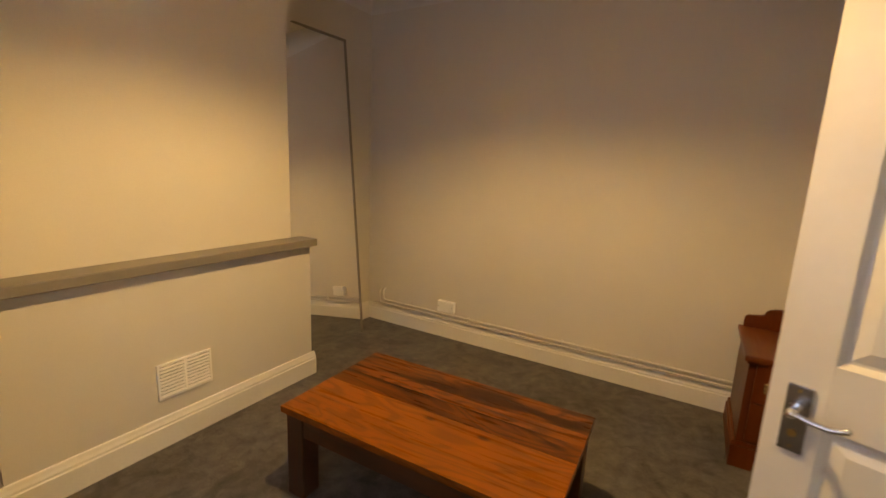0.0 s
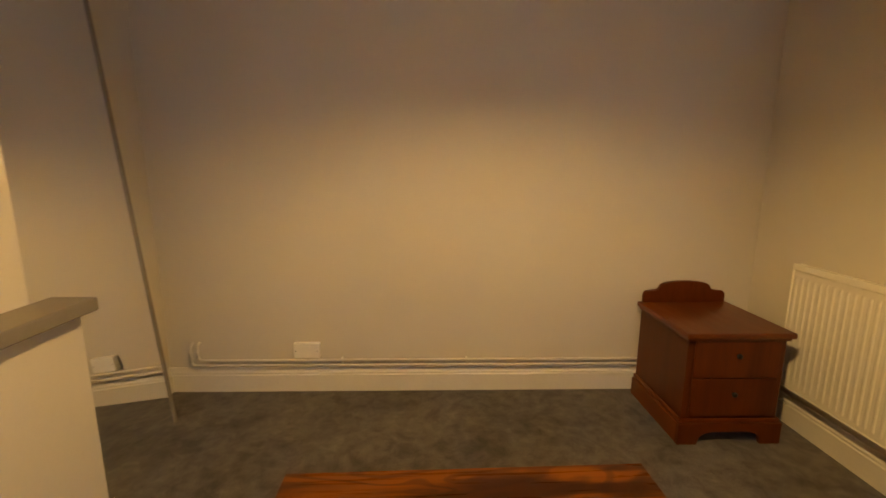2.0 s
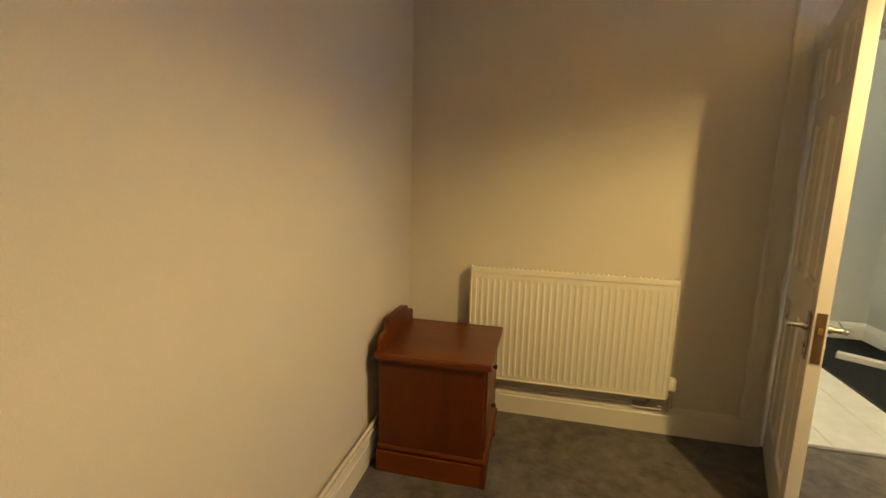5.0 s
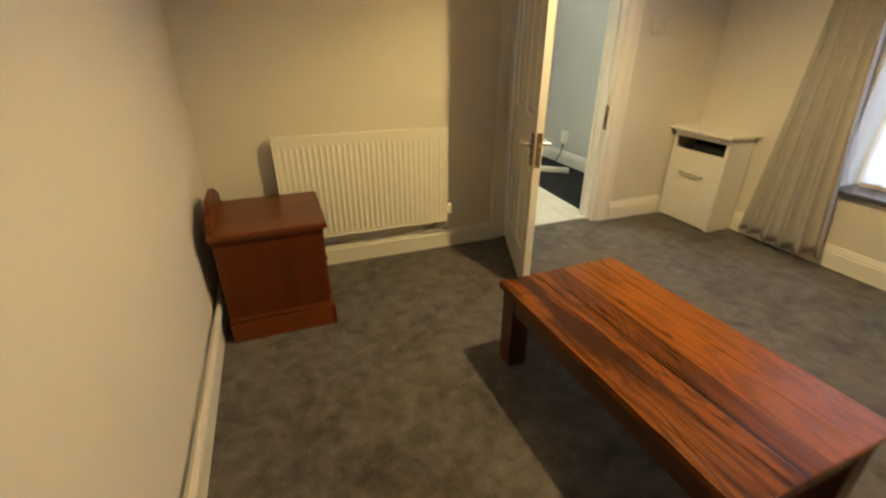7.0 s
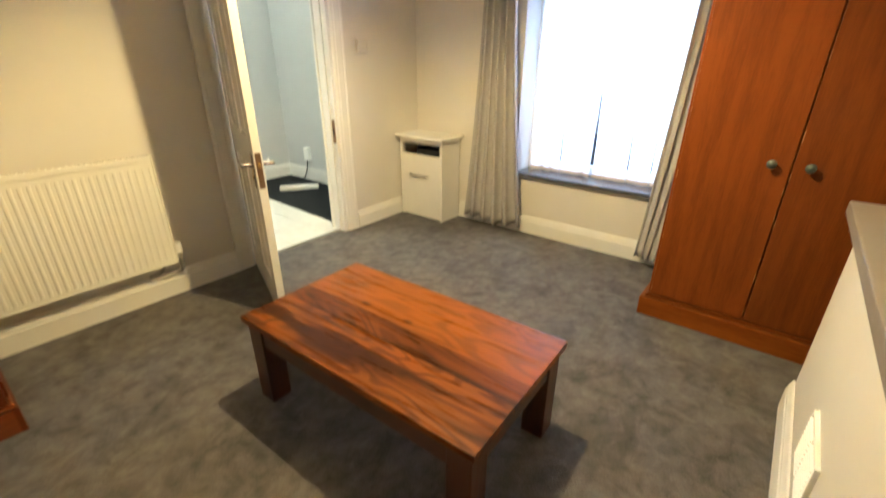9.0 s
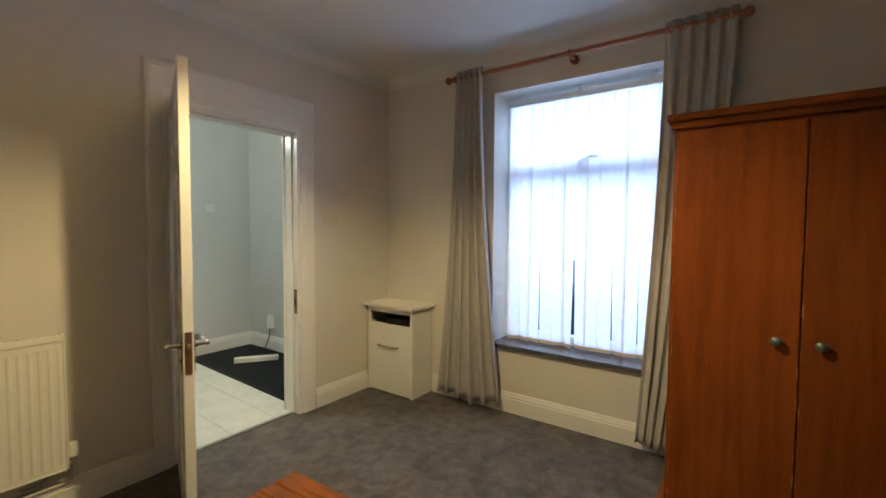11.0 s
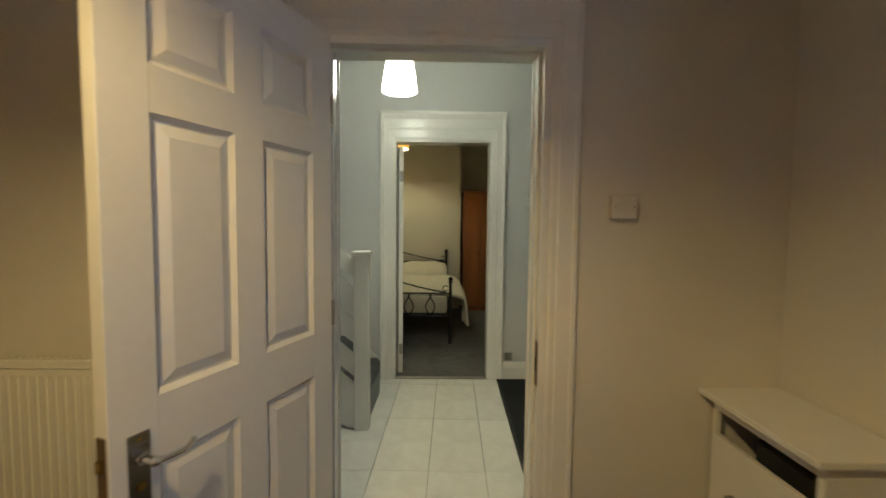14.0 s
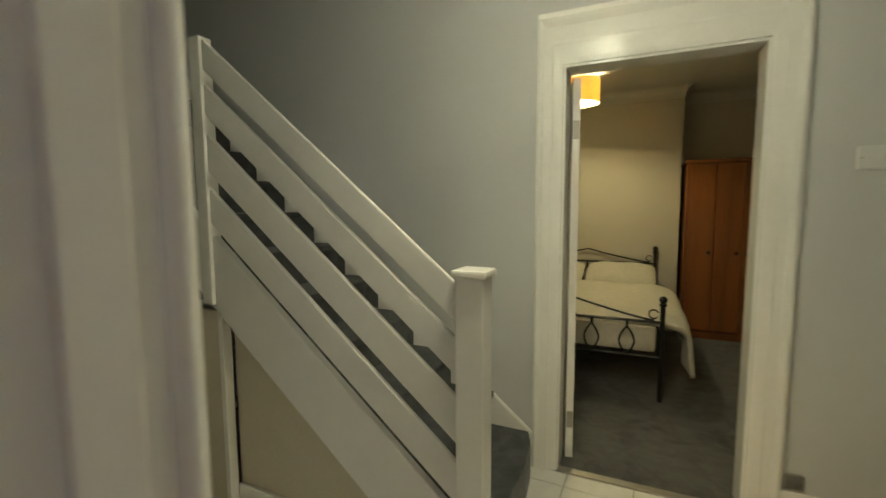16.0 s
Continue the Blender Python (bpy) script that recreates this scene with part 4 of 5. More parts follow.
curtain("curtain", "grey-beige eyelet curtain bunched between window and wardrobe", (-2.14, -2.475), (-2.05, -2.245), 5, 8, 0.075, 2.45, 3.475, swing=0.0, ripple=0.014)

# vertical blind
blind = thing("vertical_blind", "sheer white vertical blind, vanes partly turned apart", "blind", (0, 0, 0))
bx = EAST + 0.165
BT = WZ1 - 0.042                   # underside of the head rail's brackets
part("head_rail", solid(bx - 0.02, bx + 0.02, WY0 + 0.015, WY1 - 0.045, BT - 0.036, BT, bevel=0.003), UPVC, blind)
for y in (WY0 + 0.12, (WY0 + WY1) / 2, WY1 - 0.15):
    part("bracket", solid(bx - 0.012, bx + 0.012, y - 0.015, y + 0.015, BT - 0.004, WZ1), UPVC, blind)
rb = random.Random(4)
nv = 13
for i in range(nv):
    y = WY1 - 0.095 - i * (WY1 - WY0 - 0.145) / (nv - 1)
    half = 0.0465
    ang = radians(rb.uniform(-12, 16))
    tw = radians({1: 30, 5: 20, 6: 12, 7: -10, 9: 18}.get(i, rb.uniform(-12, 12)))
    sway = rb.uniform(-0.012, 0.012)
    bm = bmesh.new()
    rows = []
    for j in range(13):
        v = j / 12
        a = ang + tw * max(0.0, (v - 0.45) / 0.55) ** 1.1
        z = BT - 0.035 - v * (BT - 0.035 - WZ0 - 0.055)
        rows.append([bm.verts.new((bx + s * half * math.sin(a) - 0.006 * (1 - s * s), y + sway * v + s * half * math.cos(a), z)) for s in (-1, -0.5, 0, 0.5, 1)])
    for p, q in zip(rows, rows[1:]):
        for k in range(4):
            bm.faces.new((p[k], p[k + 1], q[k + 1], q[k]))
    vane = part("vane", bm, VANE, blind, smooth=True)
    bm = bmesh.new()
    a = ang + tw
    box(bm, -0.002, 0.002, -half, half, WZ0 + 0.034, WZ0 + 0.058, turn=Matrix.Translation((bx - 0.003, y + sway, 0)) @ Matrix.Rotation(-a, 4, "Z"))
    part("bottom_weight", bm, WEIGHT, vane, "cream weight pocket at the foot of the vane")


def drum_pendant(at, top, label, radius=0.165, height=0.20):
    """A fabric drum shade hung from the ceiling; at is the bulb's place."""
    p = thing("ceiling_pendant", label, "ceiling lamp", at)
    z0 = -0.075
    bm = lathe(bmesh.new(), [(radius, z0), (radius, z0 + height), (radius - 0.003, z0 + height), (radius - 0.003, z0), (radius, z0)], 48)
    part("shade", bm, SHADE, p, "amber fabric drum shade", smooth=True)
    for z in (z0, z0 + height):
        bm = bmesh.new()
        tube(bm, [(radius * math.cos(a), radius * math.sin(a), z) for a in [i * 2 * math.pi / 40 for i in range(41)]], 0.003, 6)
        part("shade_ring", bm, PLASTIC, p, smooth=True)
    for k in range(3):
        a = 2 * math.pi * k / 3
        part("spider_arm", tube(bmesh.new(), [(0.02 * math.cos(a), 0.02 * math.sin(a), z0 + height - 0.03), (radius * math.cos(a), radius * math.sin(a), z0 + height - 0.03)], 0.002, 6), PLASTIC, p)
    part("lamp_holder", cyl(bmesh.new(), (0, 0, z0 + height - 0.06), (0, 0, z0 + height + 0.0), 0.018), PLASTIC, p, smooth=True)
    part("bulb", ball(bmesh.new(), (0, 0, z0 + height - 0.072), 0.027), BULB, p, "lit warm bulb", smooth=True)
    part("flex", cyl(bmesh.new(), (0, 0, z0 + height), (0, 0, top - at[2] - 0.02), 0.003, seg=8), PLASTIC, p, smooth=True)
    part("ceiling_rose", lathe(bmesh.new(), [(0.0, -0.03), (0.012, -0.028), (0.045, -0.012), (0.05, 0.0)], 24, (0, 0, top - at[2])), PLASTIC, p, smooth=True)


drum_pendant(LAMP, CEIL, "amber fabric drum pendant lamp, lit, in the living room")

# mirror leaning in the alcove: its foot stands out on the carpet, its top rests on the wall
mir = thing("wall_mirror", "tall mirror with a thin dark frame leaning on the alcove wall", "mirror")
mir.matrix_basis = pose(0.318, -3.135, 0.002, 5.0, 0, -2.5)
MW, MH = 0.675, 2.225
part("glass", solid(0.008, MW - 0.008, -0.012, -0.002, 0.0, MH - 0.008), MIRROR, mir)
part("backing", solid(0.004, MW - 0.004, -0.018, -0.013, 0.004, MH - 0.004), TAUPE, mir)
for x0, x1, z0, z1 in ((0.0, 0.017, 0.0, MH), (MW - 0.017, MW, 0.0, MH), (0.017, MW - 0.017, MH - 0.017, MH)):
    part("frame_bar", solid(x0, x1, -0.020, 0.004, z0, z1, bevel=0.002), TAUPE, mir, "thin dark frame bar")


def socket(name, label, at, turn, double=True, mat=None, size=None, back=0.0):
    s = thing(name, label, "socket" if "socket" in name else "switch", at, turn)
    w, hh = size or ((0.073, 0.043) if double else (0.043, 0.043))
    part("plate", solid(-w, w, -0.014 - back, 0.0, -hh, hh, bevel=0.004), mat or PLASTIC, s)
    for k in ((-1, 1) if double else (0,)):
        if "socket" in name:
            part("rocker", solid(k * 0.012 - 0.006, k * 0.012 + 0.006, -0.016 - back, -0.011 - back, 0.016, 0.032, bevel=0.001), mat or PLASTIC, s)
            for dx, dz in ((0, 0.006), (-0.011, -0.018), (0.011, -0.018)):
                part("pin_hole", solid(k * 0.038 + dx - 0.003, k * 0.038 + dx + 0.003, -0.0125 - back, -0.0118 - back, dz - 0.003, dz + 0.003), DARK, s)
        else:
            part("rocker", solid(k * 0.02 - 0.009, k * 0.02 + 0.009, -0.017 - back, -0.011 - back, -0.014, 0.014, bevel=0.002), mat or PLASTIC, s)
    for k in (-1, 1):
        part("screw", cyl(bmesh.new(), (k * (w - 0.012), -0.0115 - back, 0), (k * (w - 0.012), -0.0155 - back, 0), 0.0035, seg=8), GREYBAR, s)
    return s


socket("wall_socket", "white plastic double socket above the skirting", (0.0, -2.545, 0.255), 90, back=0.022)
socket("light_switch", "cream plastic light switch on the cream wall", (2.951, 0.0, 1.392), 0, mat=CREAM, size=(0.047, 0.042), back=0.018)

# pipes on the west skirting
pp = thing("skirting_pipes", "pair of cream-painted pipes clipped along the skirting", "pipe", (0, 0, 0))
for name, y, z in (("upper_pipe", -3.160, 0.198), ("lower_pipe", -3.200, 0.167)):
    run = [(0.0, y, 0.292), (0.018, y, 0.290), (0.030, y, 0.278), (0.032, y, 0.262), (0.032, y, z + 0.022), (0.032, y + 0.007, z + 0.007), (0.032, y + 0.022, z), (0.032, -0.05, z)]
    part(name, tube(bmesh.new(), run, 0.0085), WALL, pp, smooth=True)
for y in (-2.35, -1.63):
    part("pipe_clip", solid(0.0, 0.032, y - 0.005, y + 0.005, 0.160, 0.203, bevel=0.002), WALL, pp)

# vent in the blocked fireplace
vent = thing("wall_vent", "white louvred plastic vent on the blocked fireplace", "vent", (1.81, -2.935, 0.315))
bm = bmesh.new()
for x0, x1, z0, z1 in ((-0.125, 0.125, 0.074, 0.085), (-0.125, 0.125, -0.085, -0.074), (-0.125, -0.114, -0.074, 0.074), (0.114, 0.125, -0.074, 0.074), (-0.006, 0.006, -0.074, 0.074)):
    box(bm, x0, x1, 0.0, 0.012, z0, z1, 0.0015)
part("vent_frame", bm, PLASTIC, vent)
# solid sheet, its colour stands in for the shade between louvres
part("vent_backing", solid(-0.116, 0.116, 0.0, 0.002, -0.076, 0.076), DARK, vent, "near-black sheet that paints the shade behind the louvres")
for x0, x1 in ((-0.114, -0.006), (0.006, 0.114)):
    for i in range(9):
        z = -0.066 + i * 0.0165
        lv = prism(bmesh.new(), [(0.004, z + 0.0030), (0.016, z - 0.0035), (0.016, z - 0.0058), (0.004, z + 0.0004)], "x", x0, x1)
        part("louvre", lv, PLASTIC, vent)


# ---- hall things ----
pend = thing("hall_pendant", "lit white bell-shaped pendant lamp in the hall", "ceiling lamp", HALL_LAMP)
prof = [(0.040, 0.14), (0.053, 0.125), (0.074, 0.07), (0.091, -0.02), (0.102, -0.105), (0.099, -0.105), (0.087, -0.02), (0.070, 0.07), (0.048, 0.12), (0.037, 0.135)]
bm = bmesh.new()
seg = 60
rings = []
for r, z in prof:
    rings.append([bm.verts.new(((r + (0.0025 if k % 2 else 0)) * math.cos(2 * math.pi * k / seg), (r + (0.0025 if k % 2 else 0)) * math.sin(2 * math.pi * k / seg), z)) for k in range(seg)])
for a, b in zip(rings, rings[1:]):
    for k in range(seg):
        bm.faces.new((a[k], a[(k + 1) % seg], b[(k + 1) % seg], b[k]))
part("shade", bm, HALL_GLASS, pend, "glowing white pleated shade")
part("lamp_holder", cyl(bmesh.new(), (0, 0, 0.09), (0, 0, 0.17), 0.02), PLASTIC, pend, smooth=True)
part("bulb", ball(bmesh.new(), (0, 0, 0.065), 0.026), BULB, pend, smooth=True)
part("flex", cyl(bmesh.new(), (0, 0, 0.17), (0, 0, HCEIL - HALL_LAMP[2] - 0.02), 0.004, seg=8), PLASTIC, pend, smooth=True)
part("ceiling_rose", lathe(bmesh.new(), [(0.0, -0.03), (0.012, -0.028), (0.045, -0.012), (0.05, 0.0)], 24, (0, 0, HCEIL - HALL_LAMP[2])), PLASTIC, pend, smooth=True)

# staircase along the bedroom wall, climbing to the west
st = tagged(new("staircase"), "carpeted staircase with a white boarded balustrade", "staircase", kind="structure")
RISE, GO, SX = 0.188, 0.232, 1.775
Y0, Y1 = 1.20, HN - 0.03
NST = 14
for i in range(NST):
    x1 = SX - i * GO + (0.06 if i == 0 else 0.05)
    z = RISE * (i + 1)
    if i == 0:
        out = [(SX - GO - 0.02, Y0 - 0.0), (x1 - 0.02, Y0), (x1 + 0.005, Y0 + 0.12), (x1 + 0.015, Y0 + 0.5), (x1 - 0.005, Y1 - 0.1), (x1 - 0.04, Y1), (SX - GO - 0.02, Y1)]
        bm = prism(bmesh.new(), out, "z", 0.0, z)
        part("step", bm, STAIR_CARPET, st, "bottom step with a rounded carpeted front")
    else:
        bm = solid(x1 - GO - 0.02, x1, Y0, Y1, z - RISE - 0.02, z - 0.03)
        box(bm, x1 - GO - 0.01, x1 + 0.018, Y0, Y1, z - 0.034, z, 0.010)
        part("step", bm, STAIR_CARPET, st)


def sloping(y0, y1, top, tall, xa, xb, slope, bevel=0.004):
    """A board that climbs to the west; top is its upper edge at x = 1.783, tall its upright depth."""
    def z(x):
        return top + (1.783 - x) * slope
    bm = prism(bmesh.new(), [(xa, z(xa) - tall), (xb, z(xb) - tall), (xb, z(xb)), (xa, z(xa))], "y", y0, y1)
    bmesh.ops.bevel(bm, geom=bm.edges[:], offset=bevel, segments=2, affect="EDGES")
    return bm


PX = 0.638
SL = 0.833
for top, tall, name in ((1.070, 0.123, "handrail_board"), (0.893, 0.127, "slat"), (0.695, 0.160, "slat"), (0.471, 0.150, "slat")):
    part(name, sloping(1.126, 1.145, top, tall, PX - 0.02, 1.770, SL, 0.003), GLOSS, st)
part("string_board", sloping(1.128, 1.165, 0.270, 0.326, -0.16, 1.775, SL), GLOSS, st)
part("wall_string", sloping(HN - 0.026, HN - 0.001, 0.204, 0.30, -1.4, 1.84, SL, 0.006), GLOSS, st)
nw = part("newel_post", solid(1.765, 1.857, 1.090, 1.182, 0.0, 1.122, bevel=0.005), GLOSS, st)
part("newel_cap", solid(1.754, 1.868, 1.079, 1.193, 1.122, 1.146, bevel=0.008), GLOSS, nw)
part("upper_post", solid(PX - 0.060, PX + 0.0, 1.112, 1.172, 0.930, 2.035, bevel=0.005), GLOSS, st)
zz = lambda x: 0.270 - 0.326 + (1.783 - x) * SL
bm = prism(bmesh.new(), [(PX + 0.03, 0.0), (1.764, 0.0), (1.764, 0.02), (PX + 0.03, zz(PX + 0.03) + 0.03)], "y", 1.186, 1.199)
part("under_stair_panel", bm, PANEL, st, "cream painted panel under the stairs")
part("panel_skirting", solid(PX + 0.03, 1.70, 1.168, 1.186, 0.0, 0.10, bevel=0.004), GLOSS, st)
part("cupboard_door", solid(-0.10, PX + 0.002, 1.150, 1.172, 0.01, 0.895, bevel=0.002), PANEL, st, "cream under-stair cupboard door")
part("cupboard_frame", solid(PX + 0.004, PX + 0.03, 1.128, 1.172, 0.0, 0.90, bevel=0.002), SATIN, st)
part("stair_underside", solid(-2.4, -0.16, 1.17, 1.9, 0.0, 0.05), GLOSS, st)

socket("light_switch", "white plastic light switch on the hall wall", (3.060, HN, 1.515), 0, mat=AGED, size=(0.048, 0.043))
socket("wall_socket", "dull metal socket low on the hall wall", (2.90, HN, 0.20), 0, double=False, mat=GREYBAR, size=(0.032, 0.032))
bar = thing("loose_batten", "length of white trim lying on the mat", "batten", (3.165, 1.36, 0.006), -36)
part("batten", solid(-0.20, 0.20, -0.035, 0.035, 0.0, 0.045, bevel=0.006), SATIN, bar)
box_hall = thing("telephone_socket", "small white box low on the hall wall with a dark lead", "socket", (3.50, 1.60, 0.30))
part("body", solid(-0.045, 0.0, -0.04, 0.04, -0.06, 0.08, bevel=0.008), PLASTIC, box_hall)
part("lead", tube(bmesh.new(), [(-0.03, 0.0, -0.06), (-0.04, 0.01, -0.16), (-0.06, 0.04, -0.26), (-0.12, 0.10, -0.285), (-0.18, 0.16, -0.285)], 0.006), DARK, box_hall, smooth=True)

# ---- bedroom things ----
bed_door = panel_door("door_2", "white six-panel bedroom door standing fully open", 0.75, 1.97, (BX0 + 0.045, HN + 0.125, 0.0), 104.0, GLOSS)
for z in (0.22, 1.72):
    part("hinge", solid(-0.004, 0.0, -0.015, 0.015, z - 0.045, z + 0.045), GREYBAR, bed_door)


def iron_bed(x0, x1, y0, y1):
    b = thing("bed", "black wrought-iron double bed with scrolls", "bed", (0, 0, 0))

    def end(y, post, rail_hi, rail_lo, hump, loops, name):
        for x in (x0, x1):
            bm = cyl(bmesh.new(), (x, y, 0.0), (x, y, post), 0.016)
            ball(bm, (x, y, post + 0.012), 0.026)
            cyl(bm, (x, y, post - 0.03), (x, y, post - 0.015), 0.023)
            part(name + "_post", bm, IRON, b, smooth=True)
        cx, hw = (x0 + x1) / 2, (x1 - x0) / 2
        part("top_rail", tube(bmesh.new(), [(x0, y, rail_hi), (x1, y, rail_hi)], 0.010), IRON, b, smooth=True)
        part("lower_rail", tube(bmesh.new(), [(x0, y, rail_lo), (x1, y, rail_lo)], 0.010), IRON, b, smooth=True)
        pts = []
        for i in range(25):
            u = i / 24
            x = x0 + 0.05 + (2 * hw - 0.10) * u
            s = 1 - abs(2 * u - 1)
            pts.append((x, y, rail_hi + 0.012 + hump * s ** 1.25))
        part("crest", tube(bmesh.new(), pts, 0.008), IRON, b, smooth=True)
        for sgn, xx in ((1, x0 + 0.055), (-1, x1 - 0.055)):
            part("scroll", tube(bmesh.new(), [(xx + 0.030 * math.cos(a), y, rail_hi + 0.055 + 0.030 * math.sin(a)) for a in [i * 5.4 / 16 + 0.4 for i in range(17)]], 0.005, 6), IRON, b, smooth=True)
        for i in range(loops):
            xx = x1 - 0.22 - i * 0.235
            for s in (-1, 1):
                pts = [(xx + s * 0.004, y, rail_hi), (xx + s * 0.004, y, rail_hi - 0.05)]
                pts += [(xx + s * (0.004 + 0.045 * math.sin(a)), y, rail_hi - 0.05 - (rail_hi - 0.05 - rail_lo) * a / math.pi) for a in [k * math.pi / 10 for k in range(1, 11)]]
                part("loop_bar", tube(bmesh.new(), pts, 0.007, 6), IRON, b, smooth=True)

    end(y0, 0.70, 0.555, 0.31, 0.15, 5, "foot")
    end(y1, 0.88, 0.73, 0.31, 0.13, 5, "head")
    for x in (x0, x1):
        part("side_rail", solid(x - 0.012, x + 0.012, y0, y1, 0.285, 0.325), IRON, b)
    m = tagged(part("mattress", solid(x0 + 0.03, x1 - 0.03, y0 + 0.025, y1 - 0.03, 0.325, 0.52, bevel=0.04), MATTRESS, smooth=True), "cream quilted mattress on an iron bed frame", "mattress")
    # duvet: a draped sheet, hanging lower on the open side
    nx, ny = 64, 40
    bm = bmesh.new()
    grid = []
    for j in range(ny + 1):
        v = j / ny
        y = y0 + 0.06 + (y1 - 0.52 - y0 - 0.06) * v
        fall = 0.40 - 0.10 * v + 0.03 * math.sin(11 * v)
        left, right = x0 + 0.05, x1 - 0.02
        row = []
        for i in range(nx + 1):
            c = -fall + (right - left + 2 * fall) * i / nx      # distance along the cloth from the left edge of the bed top
            over = max(0.0, -c, c - (right - left))
            sign = 1 if c > 0 else -1
            edge = right if c > 0 else left
            if over > 0:
                a = min(over / 0.14, 1.0) * math.pi / 2
                fold = 0.022 * math.sin(17 * v + 2 * sign) * max(0.0, over - 0.10) / 0.3
                x = edge + sign * (0.205 * math.sin(a) + 0.05 * max(0.0, over - 0.14) + fold)
                z = 0.585 - 0.105 * (1 - math.cos(a)) - max(0.0, over - 0.14)
            else:
                x, z = left + c, 0.585
            z += 0.020 * noise.noise(Vector((x * 4, y * 4, 0.3))) + 0.008 * noise.noise(Vector((x * 13, y * 11, 1.3)))
            z -= 0.05 * max(0.0, 1 - v * 9)
            row.append(bm.verts.new((x, y + 0.05 * max(0.0, over - 0.1) * (1 - 2 * v), z)))
        grid.append(row)
    for a, c in zip(grid, grid[1:]):
        for i in range(nx):
            bm.faces.new((a[i], a[i + 1], c[i + 1], c[i]))
    dv = tagged(part("duvet", bm, BEDDING, smooth=True), "cream rumpled duvet hanging over the bed edge", "duvet")
    md = dv.modifiers.new("loft", "SOLIDIFY")
    md.thickness = 0.03
    for k, (px, pz, tilt) in enumerate(((x0 + 0.34, 0.60, 19), (x1 - 0.33, 0.605, 20))):
        bm = bmesh.new()
        rows = []
        for top in (1, -1):
            g = []
            for j in range(13):
                r = []
                for i in range(19):
                    u, v = i / 18 * 2 - 1, j / 12 * 2 - 1
                    puff = ((1 - u ** 4) * (1 - v ** 4)) ** 0.6
                    r.append(bm.verts.new((0.34 * u * (1 - 0.05 * v * v), 0.23 * v * (1 - 0.05 * u * u), top * (0.07 * puff + 0.004 * math.sin(7 * u + 5 * v + k)))))
                g.append(r)
            rows.append(g)
            for a, c in zip(g, g[1:]):
                for i in range(18):
                    bm.faces.new((a[i], a[i + 1], c[i + 1], c[i]))
        bmesh.ops.remove_doubles(bm, verts=bm.verts[:], dist=0.012)
        pl = tagged(part("pillow", bm, BEDDING, smooth=True), "plump cream pillow leaning on the bedhead", "pillow", "pillows on the bed")
        pl.matrix_basis = pose(px, y1 - 0.27, pz + 0.03, tilt, 0, 0)


iron_bed(1.07, 2.445, 3.09, 5.00)

bw = thing("bedroom_wardrobe", "orange-brown wooden wardrobe in the bedroom alcove", "wardrobe", (2.70, 4.87, 0.0))
part("carcass", solid(0.0, 0.98, 0.02, 0.53, 0.07, 1.77, bevel=0.004), PINE_X, bw)
part("plinth", solid(0.0, 0.98, 0.0, 0.53, 0.0, 0.07), PINE_X, bw)
part("cornice", solid(-0.015, 0.995, -0.012, 0.53, 1.77, 1.80, bevel=0.006), PINE_X, bw)
for a, b in ((0.035, 0.255), (0.26, 0.49), (0.495, 0.72), (0.725, 0.95)):
    dd = part("door", solid(a, b, 0.0, 0.02, 0.085, 1.755, bevel=0.003), PINE_X, bw)
    part("knob", ball(bmesh.new(), (b - 0.04 if a < 0.4 else a + 0.04, -0.014, 0.88), 0.016), IRON, dd, smooth=True)
drum_pendant(BED_LAMP, BCEIL, "amber fabric drum pendant lamp, lit, in the bedroom")

# ---- outside ----
ASPHALT = material("asphalt", (0.05, 0.05, 0.052), 0.9, vary=0.2, scale=12, bump=0.4, bump_scale=180)
PAVING = material("concrete_paving", (0.28, 0.27, 0.26), 0.85, vary=0.15, scale=8, bump=0.3, bump_scale=90)
RENDERED = material("pale_render", (0.55, 0.53, 0.50), 0.85, vary=0.1, scale=4)
DARKGLASS = material("dark_window_glass", (0.02, 0.024, 0.03), 0.08, vary=0.1)
ROOF = material("slate_roof", (0.08, 0.085, 0.095), 0.6, vary=0.2, scale=20)
CAR = material("red_car_paint", (0.42, 0.015, 0.02), 0.2, vary=0.05, coat=0.8)
TYRE = material("tyre_rubber", (0.02, 0.02, 0.02), 0.8)
structure("ground", solid(-300, 300, -300, 300, -0.6, -0.30), ASPHALT, "asphalt road surface outside")
structure("pavement", solid(EAST + 0.3, 5.6, -60, 60, -0.30, -0.16), PAVING, "concrete pavement with a kerb")
structure("pavement_far", solid(11.0, 12.6, -60, 60, -0.30, -0.16), PAVING, "far concrete pavement")
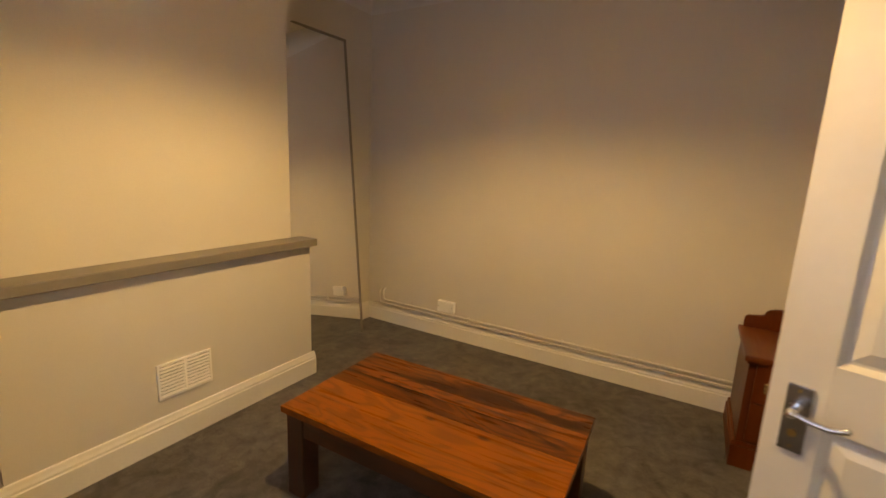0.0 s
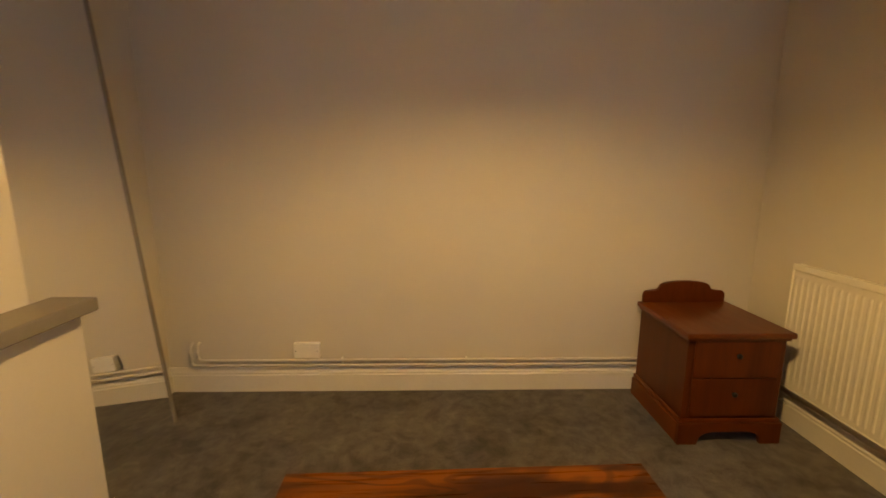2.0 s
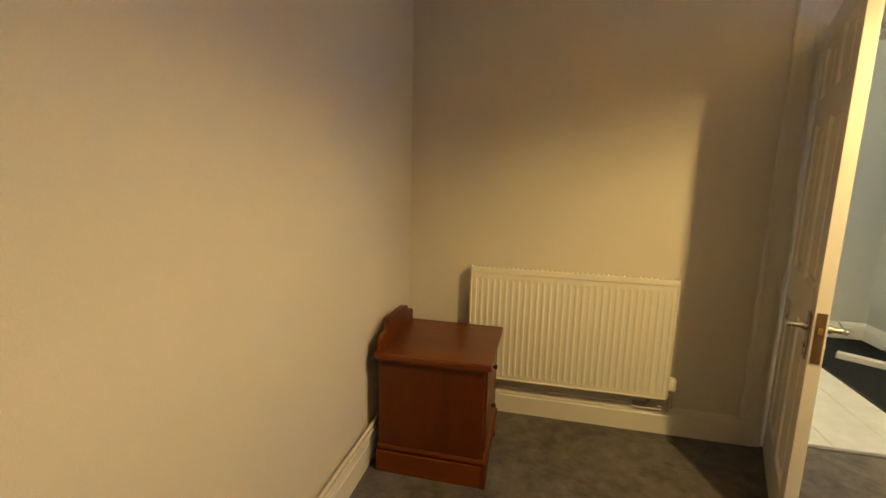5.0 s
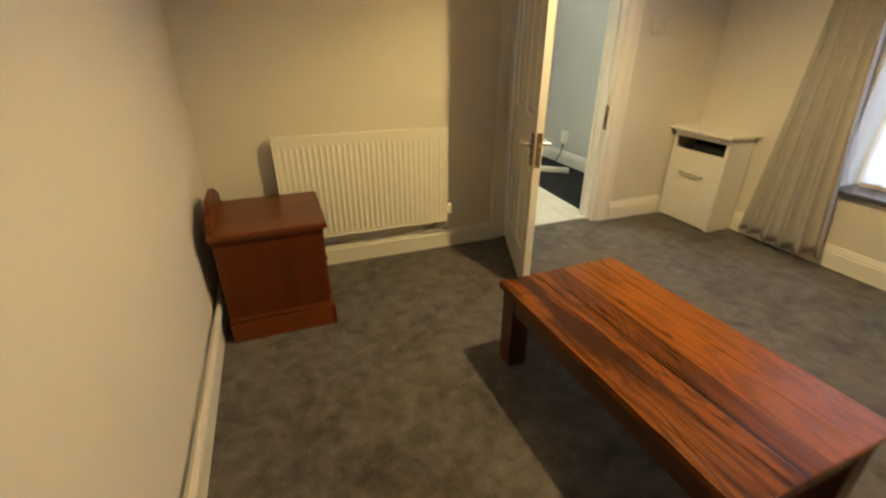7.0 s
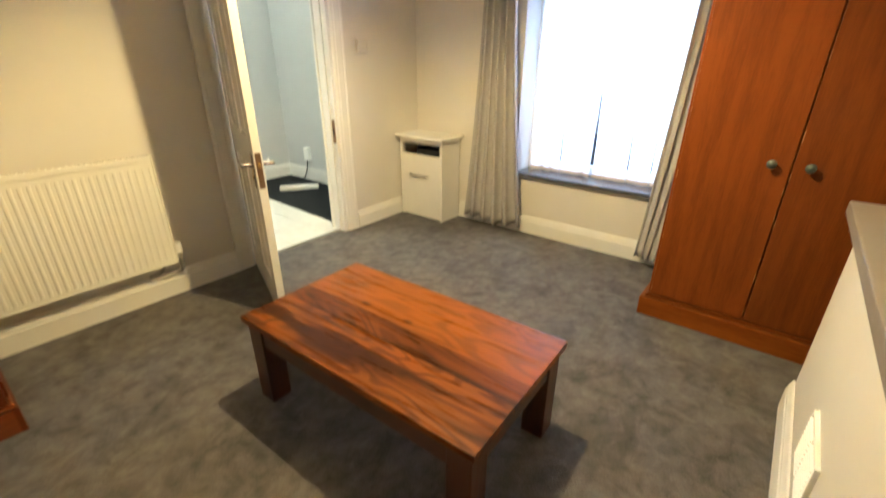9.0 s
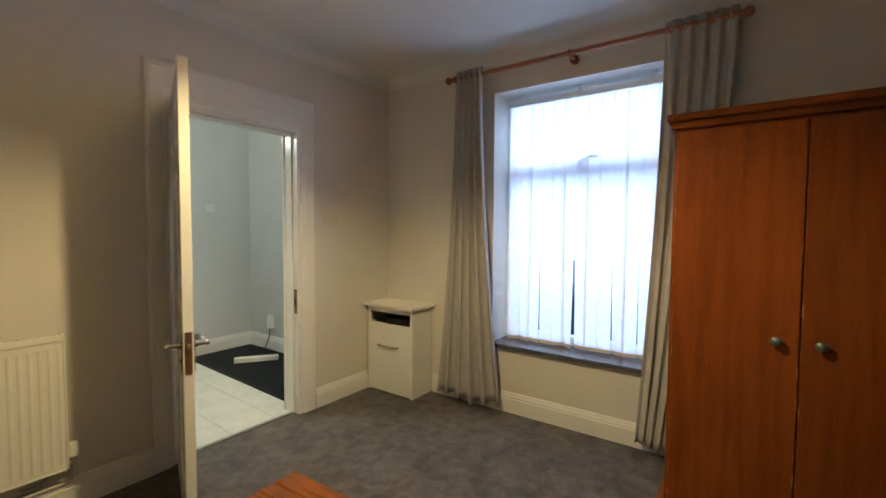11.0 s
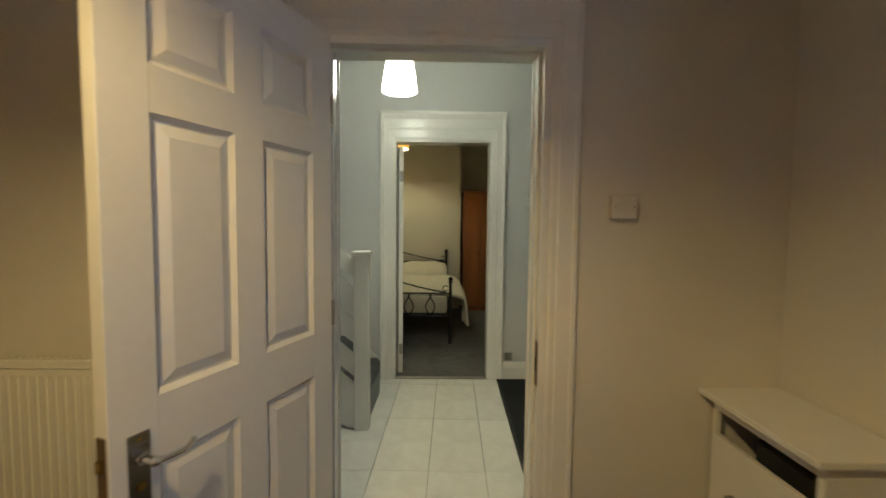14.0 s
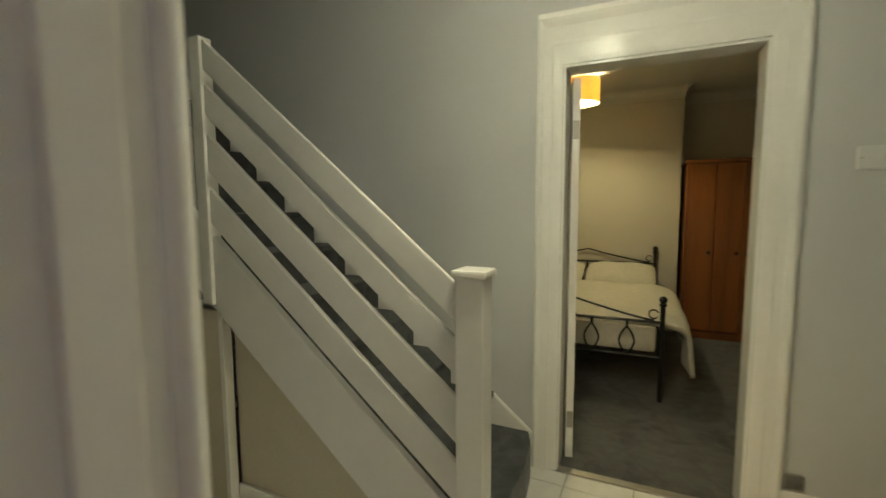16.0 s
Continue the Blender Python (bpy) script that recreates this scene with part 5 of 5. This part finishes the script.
for k, y0 in enumerate((-16.2, -10.8, -5.4, 0.0, 5.4)):
    h = thing("house", "pale rendered terraced house with white windows", "house", (12.6, y0, -0.16), group="terrace across the street")
    part("wall", solid(0.0, 6.0, 0.0, 5.39, 0.0, 5.4), RENDERED, h)
    part("roof", prism(bmesh.new(), [(-0.3, 5.4), (6.3, 5.4), (3.0, 7.6)], "y", 0.0, 5.39), ROOF, h)
    for wy, wz, ww, wh in ((0.8, 0.7, 1.5, 1.5), (0.8, 3.3, 1.3, 1.4), (3.4, 3.3, 1.3, 1.4)):
        wd = part("window", solid(-0.02, 0.05, wy, wy + ww, wz, wz + wh), DARKGLASS, h)
        bm = bmesh.new()
        for a, b in ((wy - 0.04, wy + 0.05), (wy + ww / 2 - 0.04, wy + ww / 2 + 0.04), (wy + ww - 0.05, wy + ww + 0.04)):
            box(bm, -0.07, -0.02, a, b, wz - 0.05, wz + wh + 0.05)
        for a, b in ((wz - 0.05, wz + 0.05), (wz + wh * 0.62, wz + wh * 0.62 + 0.07), (wz + wh - 0.05, wz + wh + 0.05)):
            box(bm, -0.071, -0.021, wy, wy + ww, a, b)
        part("frame", bm, UPVC, wd)
    part("door", solid(-0.03, 0.05, 3.5, 4.4, 0.1, 2.1), UPVC, h)
car = thing("car", "red hatchback parked at the far kerb", "car", (10.0, 3.4, -0.30))
side = [(-1.9, 0.28), (1.9, 0.28), (1.95, 0.62), (1.8, 0.86), (1.05, 0.93), (0.45, 1.42), (-1.15, 1.45), (-1.7, 0.98), (-1.95, 0.82)]
bm = prism(bmesh.new(), side, "x", -0.82, 0.82)
bmesh.ops.bevel(bm, geom=bm.edges[:], offset=0.07, segments=3, affect="EDGES")
part("body", bm, CAR, car, smooth=True)
for s in (-1, 1):
    a, b = sorted((s * 0.80, s * 0.835))
    part("side_window", prism(bmesh.new(), [(-1.35, 0.96), (0.85, 0.96), (0.38, 1.35), (-1.05, 1.37)], "x", a, b), DARKGLASS, car)
    for yy in (-1.2, 1.22):
        w = part("wheel", cyl(bmesh.new(), (s * 0.64, yy, 0.31), (s * 0.84, yy, 0.31), 0.31, seg=28), TYRE, car, smooth=True)
        part("rim", cyl(bmesh.new(), (s * 0.80, yy, 0.31), (s * 0.85, yy, 0.31), 0.19, seg=20), GREYBAR, w, smooth=True)

# ---- hall floor tiles ----
def clipped(poly, axis, limit, keep_less):
    """A convex outline cut by the line axis = limit."""
    out = []
    for p, q in zip(poly, poly[1:] + poly[:1]):
        a, b = p[axis] - limit, q[axis] - limit
        if keep_less:
            a, b = -a, -b
        if a >= 0:
            out.append(p)
        if a * b < 0:
            k = a / (a - b)
            out.append((p[0] + (q[0] - p[0]) * k, p[1] + (q[1] - p[1]) * k))
    return out


tile_mesh = None
base = pose(2.572, 1.248, -0.004, 0, 0, -2.3)
back = base.inverted()
for i in range(-9, 1):
    for j in range(-3, 3):
        x0, y0 = i * 0.3035 + 0.0015, j * 0.6175 + 0.0015
        x1, y1 = min(x0 + 0.3005, 0.199), y0 + 0.6145
        world_outline = [tuple((base @ Vector((x, y, 0)))[:2]) for x, y in ((x0, y0), (x1, y0), (x1, y1), (x0, y1))]
        cut = clipped(clipped(world_outline, 1, 0.077, False), 1, HN - 0.021, True)
        if len(cut) < 3:
            continue
        whole = len(cut) == 4 and i < 0 and all(abs(a - c) + abs(b - d) < 1e-6 for (a, b), (c, d) in zip(world_outline, cut))
        if whole:
            if tile_mesh is None:
                tl = part("tile", solid(-0.15025, 0.15025, -0.30725, 0.30725, 0.0, 0.0065, bevel=0.0016), TILE, hall_floor)
                tile_mesh = tl.data
            else:
                tl = new("tile", tile_mesh)
                tl.parent = hall_floor
            tl.matrix_basis = base @ Matrix.Translation((x0 + 0.15025, y0 + 0.30725, 0))
        else:
            local = [tuple((back @ Vector((*p, 0)))[:2]) for p in cut]
            tl = part("tile", prism(bmesh.new(), local, "z", 0.0, 0.0065), TILE, hall_floor)
            tl.matrix_basis = base
